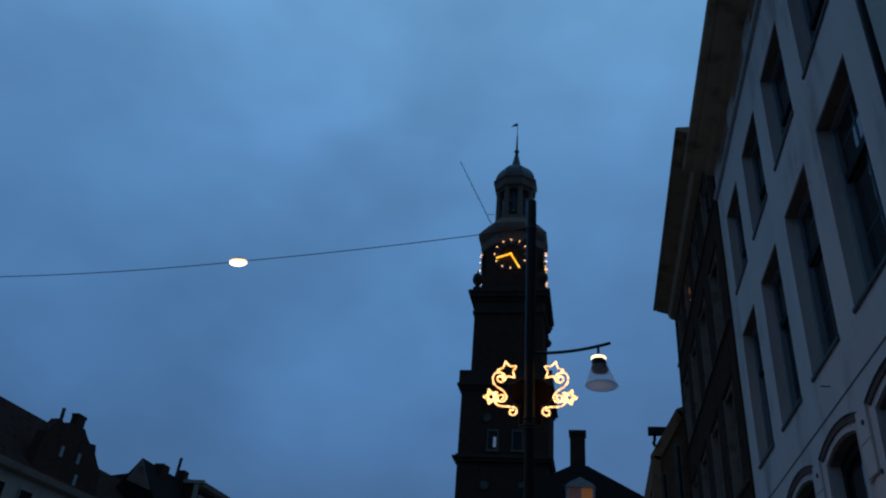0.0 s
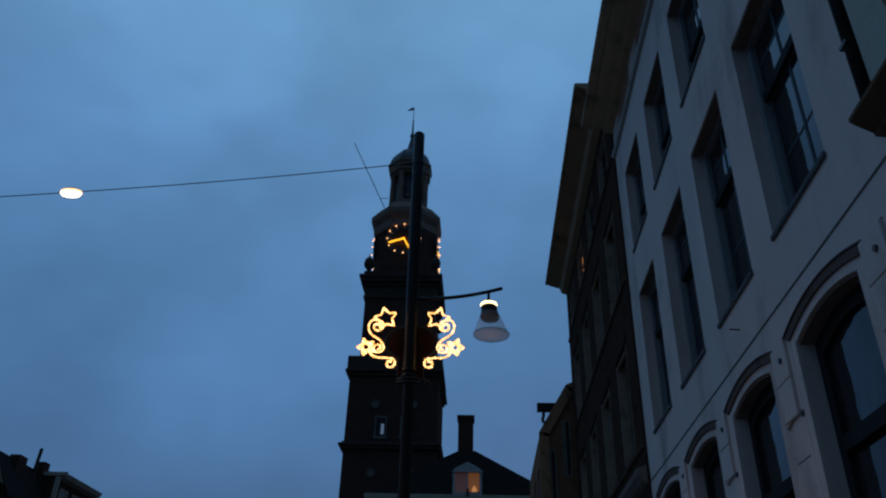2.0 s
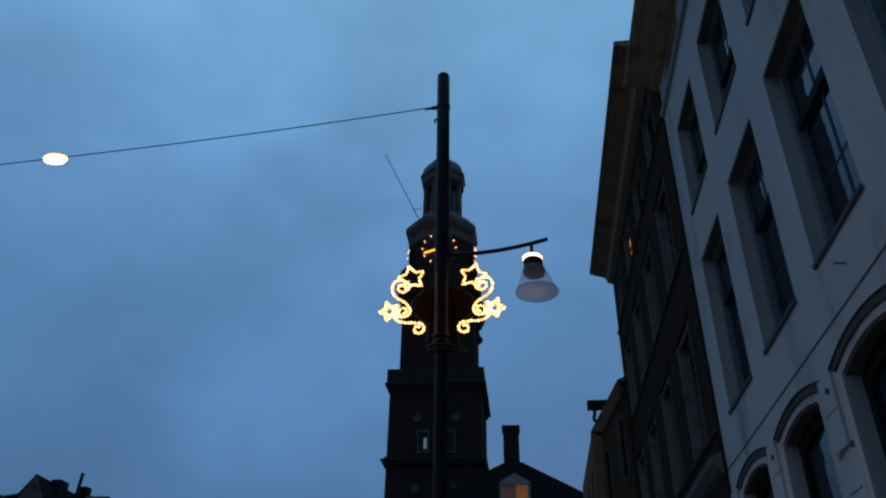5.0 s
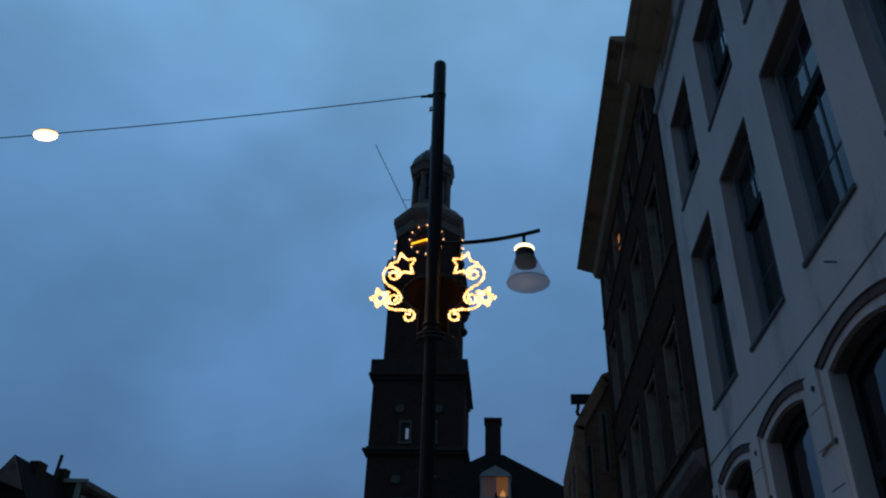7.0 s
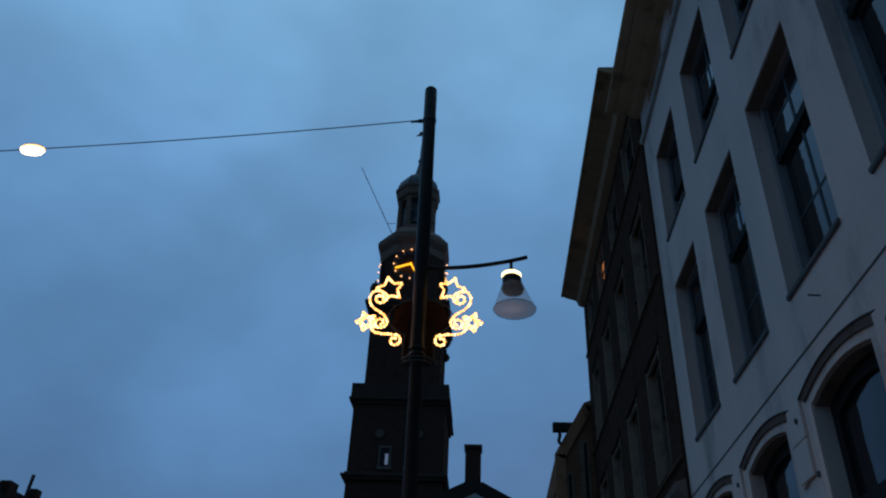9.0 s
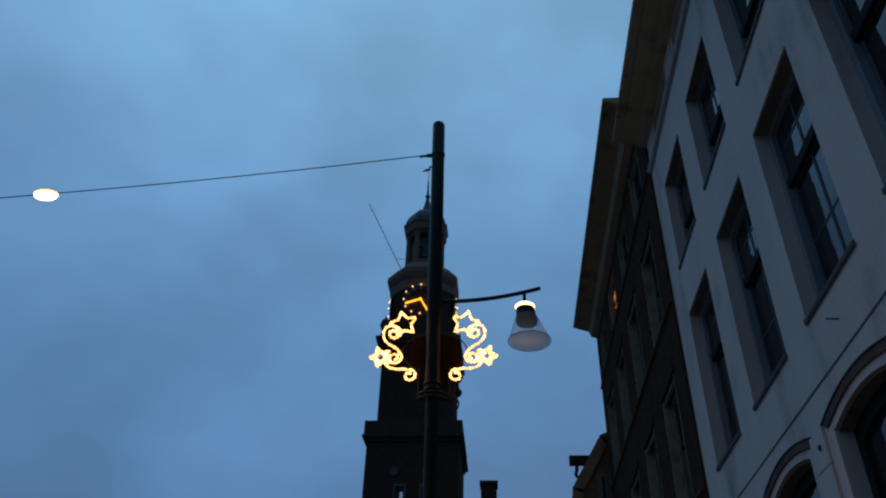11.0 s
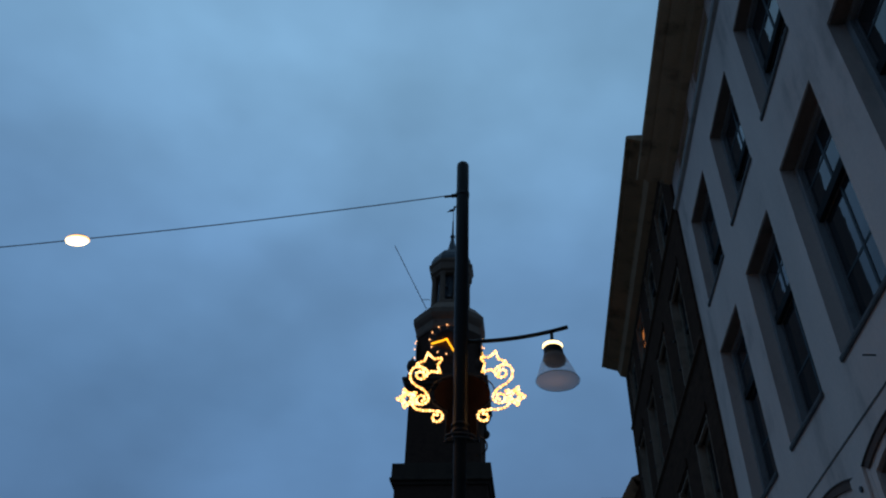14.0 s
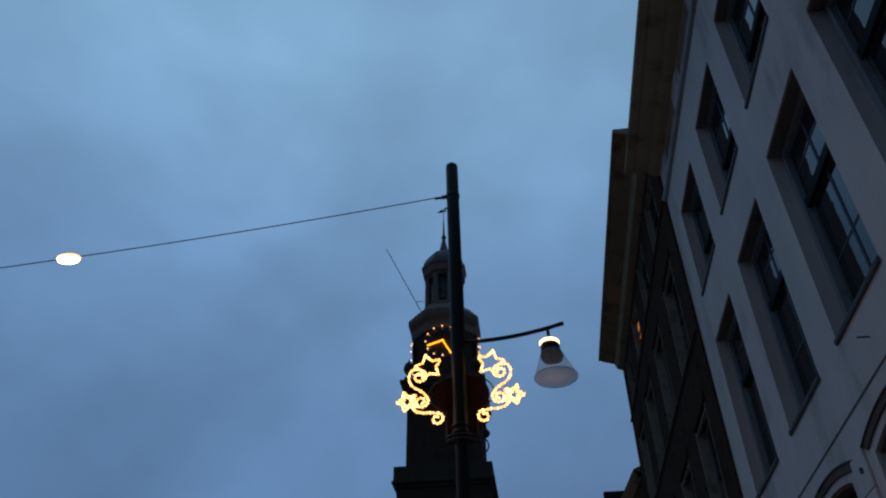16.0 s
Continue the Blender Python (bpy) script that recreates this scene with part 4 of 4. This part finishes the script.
part("chimney", Shape().box(-31.9, -31.2, 56.3, 57.0, 13.5, 15.95).mesh("chimney", DARKBRICK), wg)
part("flue", Shape().tube([(-31.5, 55.7, 14.6), (-31.4, 55.7, 16.7)], 0.12, 8).mesh("flue", BLACK), wg)

# ---------------------------------------------------------------- street pole, arm lamp, cable lamp
PX, PY = -1.385, 11.93
pole = thing("street_pole", (PX, PY, 0), "dark green painted steel street pole on the paving", "pole")
shaft = Shape().lathe([(0.13, 0.0), (0.13, 0.9), (0.075, 1.0), (0.064, 5.0), (0.079, 5.0), (0.078, 8.765), (0.074, 8.795), (0.062, 8.81), (0.0005, 8.815)], (PX, PY, 0), 20)
shaft.v = [(x + 0.0092 * (5.0 - z), y, z) for x, y, z in shaft.v]
part("shaft", shaft.mesh("shaft", POLE, True), pole, bevel=0.004)
for z in (5.03, 5.10):
    part("clamp", Shape().lathe([(0.080, 0), (0.094, 0.008), (0.094, 0.03), (0.080, 0.038)], (PX, PY, z), 20).mesh("clamp", POLE, True), pole)
part("cable_eye", Shape().tube([(PX - 0.14, PY, 8.262), (PX - 0.26, PY, 8.252)], 0.016, 8).tube([(PX - 0.08, PY, 8.27), (PX - 0.17, PY, 8.26)], 0.025, 8).lathe([(0.086, 8.24), (0.086, 8.29)], (PX - 0.03, PY, 0), 16).mesh("cable_eye", BLACK), pole)
part("clip", Shape().tube([(PX - 0.08, PY, 8.08), (PX - 0.13, PY, 8.07), (PX - 0.13, PY, 8.02)], 0.012, 6).mesh("clip", BLACK), pole)

armlamp = thing("street_lamp", (PX, PY, 6.09), "street lamp with clear plastic cone on a curved pole arm", "street lamp")
pts = []
for i in range(15):
    u = i / 14
    pts.append((PX + 0.05 + u * 1.09, PY + 0.06 * u, 6.108 + 0.01 * u + 0.177 * u * u))
part("arm", Shape().tube(pts, 0.023, 10).mesh("arm", POLE, True), armlamp, "dark curved steel arm")
LX, LY = -0.42, 11.98


def leaning(s):
    """The lamp hangs slightly out of plumb."""
    s.v = [(x + 0.075 * (6.07 - z), y, z) for x, y, z in s.v]
    return s


part("stem", Shape().tube([(LX, LY, 6.22), (LX, LY, 6.07)], 0.018, 8).mesh("stem", POLE, True), armlamp)
part("cap", Shape().lathe([(0.02, 6.085), (0.085, 6.08), (0.098, 6.07)], (LX, LY, 0), 24).mesh("cap", POLE, True), armlamp)
part("light_ring", leaning(Shape().lathe([(0.100, 6.065), (0.106, 6.058), (0.106, 6.034), (0.095, 6.03)], (LX, LY, 0), 28)).mesh("light_ring", RING, True), armlamp, "glowing warm ring")
part("neck", leaning(Shape().lathe([(0.095, 6.03), (0.103, 6.02), (0.103, 5.955), (0.092, 5.94)], (LX, LY, 0), 24)).mesh("neck", POLE, True), armlamp)
part("light_unit", leaning(Shape().lathe([(0.090, 5.945), (0.112, 5.92), (0.122, 5.885), (0.108, 5.845), (0.055, 5.825), (0.001, 5.82)], (LX, LY, 0), 24, close=False)).mesh("light_unit", INNERDOME, True), armlamp, "smoky brown dome of the light unit")
part("cone", leaning(Shape().lathe([(0.106, 5.955), (0.226, 5.632), (0.223, 5.632), (0.103, 5.955)], (LX, LY, 0), 40, close=False)).mesh("cone", CLEAR, True), armlamp, "clear plastic cone")
part("cone_edge", leaning(Shape().tube([(LX + 0.2245 * math.cos(q), LY + 0.2245 * math.sin(q), 5.632) for q in (2 * math.pi * i / 40 for i in range(41))], 0.0035, 6)).mesh("cone_edge", CLAMP, True), armlamp, "thin moulded lower edge")
part("diffuser", leaning(Shape().lathe([(0.217, 5.640), (0.001, 5.641)], (LX, LY, 0), 40, close=False).lathe([(0.217, 5.634), (0.001, 5.632)], (LX, LY, 0), 40, close=False)).mesh("diffuser", MILKY, True), armlamp, "milky underside disc")

cable = thing("span_cable", (-11.0, 11.8, 7.35), "thin steel cable spanned over the square", "cable")
# taut from the pole to the lamp that weighs it down, then on across the square
KNOTS = [(PX - 0.17, 8.26, 0.02), (-6.27, 7.708, 0.30), (-20.55, 8.20, 0.0)]
cp = []
for (xa, za, sag), (xb, zb, _) in zip(KNOTS, KNOTS[1:]):
    for i in range(20):
        u = i / 20
        x = xa + (xb - xa) * u
        cp.append((x, 11.92 + 0.022 * (x - PX), za + (zb - za) * u - sag * 6.4 * u * (1 - u)))
cp.append((-20.55, 11.5, 8.20))
part("wire", Shape().tube(cp, 0.0068, 6).mesh("wire", BLACK), cable)
farpole = thing("street_pole", (-20.6, 11.5, 0), "dark green painted steel street pole across the square", "pole")
part("shaft", Shape().lathe([(0.13, 0.0), (0.13, 0.9), (0.09, 1.0), (0.07, 8.80), (0.0005, 8.84)], (-20.6, 11.5, 0), 16).mesh("shaft", POLE, True), farpole)
LAMPX = -6.27
cl = thing("suspended_street_lamp", (LAMPX, 11.81, 7.70), "flat street lamp hanging on the cable, glowing warm", "street lamp")
CZ = 7.728


def narrowed(s):
    """The lamp is longer along the cable than across it."""
    s.v = [(x, 11.81 + 0.55 * (y - 11.81), z) for x, y, z in s.v]
    return s


part("housing", narrowed(Shape().lathe([(0.02, 0.030), (0.08, 0.026), (0.125, 0.012), (0.14, 0.0), (0.14, -0.006)], (LAMPX, 11.81, CZ), 28)).mesh("housing", STEEL, True), cl, "low grey housing")
# added glowing band, in place of the lamp's orange halo
part("halo_edge", narrowed(Shape().lathe([(0.140, -0.006), (0.155, -0.020), (0.150, -0.040)], (LAMPX, 11.81, CZ), 28, close=False)).mesh("halo_edge", HALOGLOW, True), cl, "orange glowing band imitating the halo round the lens")
part("lens", narrowed(Shape().lathe([(0.150, -0.040), (0.135, -0.066), (0.085, -0.086), (0.001, -0.092)], (LAMPX, 11.81, CZ), 28, close=False)).mesh("lens", LAMPGLOW, True), cl, "glowing warm lens")
part("hanger", Shape().box(LAMPX - 0.03, LAMPX + 0.03, 11.795, 11.825, CZ + 0.022, CZ + 0.05).mesh("hanger", BLACK), cl)

# ---------------------------------------------------------------- lit ornament on the pole
orn = thing("christmas_ornament", (PX, PY + 0.10, 5.0), "lit ornament of stars and scrolls fixed to the pole", "ornament")
OC = Vector((PX, PY + 0.12, 5.51))
outline = []
for i in range(33):
    a = radians(-64 + 308 * i / 32)
    outline.append((0.343 * math.cos(a), 0.045 + 0.228 * math.sin(a)))
loop = [(0.160, -0.465), (0.160, -0.205)] + outline + [(-0.160, -0.205), (-0.160, -0.465)]
inset = [(0.150, -0.455), (0.150, -0.20)] + [(0.86 * x, 0.95 * z) for x, z in outline] + [(-0.150, -0.20), (-0.150, -0.455)]
part("back_panel", Shape().prism([(OC.x + x, OC.y, OC.z + z) for x, z in inset], (0, 0.04, 0)).mesh("back_panel", PANEL), orn, "dark red-brown back panel")
rim = [(OC.x + x, OC.y - 0.005, OC.z + z) for x, z in loop]
part("rim", Shape().tube(rim, 0.007, 6).mesh("rim", RIM), orn, "thin brown rim standing off the panel")
for z in (-0.545, -0.50):
    hoop = [(PX + 0.148 * math.cos(q), PY + 0.02 + 0.105 * math.sin(q), OC.z + z) for q in (math.pi + math.pi * i / 20 for i in range(21))]
    part("strap", Shape().tube(hoop, 0.010, 6).mesh("strap", CLAMP, True), orn, "steel strap round the pole")
part("power_cord", Shape().tube([(OC.x + 0.15 + 0.11 * math.sin(a), OC.y, OC.z - 0.47 - 0.10 * (1 - math.cos(a)) / 2 * 2 + 0.02) for a in (math.pi * i / 12 for i in range(13))], 0.008, 6).mesh("power_cord", BLACK), orn, "loose loop of black cord")
part("bracket", Shape().box(OC.x - 0.18, OC.x + 0.18, OC.y - 0.02, OC.y + 0.03, OC.z - 0.50, OC.z - 0.465).mesh("bracket", POLE), orn)


def star_line(cx, cz, r_out, r_in, tilt, n=5):
    pts = []
    for i in range(2 * n + 1):
        a = radians(tilt) + math.pi * i / n
        r = r_out if i % 2 == 0 else r_in
        pts.append((cx + r * math.sin(a), cz + r * math.cos(a)))
    return pts


def spiral(cx, cz, r0, r1, a0, a1, n=26):
    return [(cx + (r0 + (r1 - r0) * i / n) * math.cos(radians(a0 + (a1 - a0) * i / n)), cz + (r0 + (r1 - r0) * i / n) * math.sin(radians(a0 + (a1 - a0) * i / n))) for i in range(n + 1)]


def strung(points, step):
    out, left = [], 0.0
    for (xa, za), (xb, zb) in zip(points, points[1:]):
        d = math.hypot(xb - xa, zb - za)
        s = left
        while s < d:
            out.append((xa + (xb - xa) * s / d, za + (zb - za) * s / d))
            s += step
        left = s - d
    return out


LINES = {
    "upper_star": star_line(0.330, 0.303, 0.150, 0.080, 12),
    "lower_star": star_line(0.550, -0.088, 0.114, 0.060, 20) + star_line(0.550, -0.088, 0.062, 0.038, 20),
    "scroll": spiral(0.425, 0.192, 0.026, 0.086, 490, 85) + [(0.478, 0.285), (0.520, 0.255), (0.538, 0.195), (0.525, 0.120), (0.480, 0.068), (0.425, 0.032), (0.372, -0.005), (0.345, -0.055)] + spiral(0.402, -0.098, 0.076, 0.024, 150, 620),
    "inner_scroll": [(0.500, -0.130), (0.490, -0.175), (0.455, -0.208), (0.390, -0.228), (0.310, -0.230), (0.240, -0.240)] + spiral(0.240, -0.305, 0.072, 0.026, 85, 480),
}
for side in (-1, 1):
    for name, line in LINES.items():
        fr3 = Shape().tube([(OC.x + side * x, PY - 0.015, OC.z + z) for x, z in line], 0.006, 5)
        holder = part(name, fr3.mesh(name, STEEL), orn, "lit line of small warm bulbs")
        bulbs = Shape()
        for x, z in strung(line, 0.0345):
            bulbs.ball((OC.x + side * x, PY - 0.035 + random.uniform(-0.006, 0.006), OC.z + z), random.uniform(0.0130, 0.0158), 8, 5)
        tagged(part("bulb_string", bulbs.mesh("bulb_string", BULB, True), holder, "small warm glowing bulbs", at=(0, 0, 0)), kind="stuff")
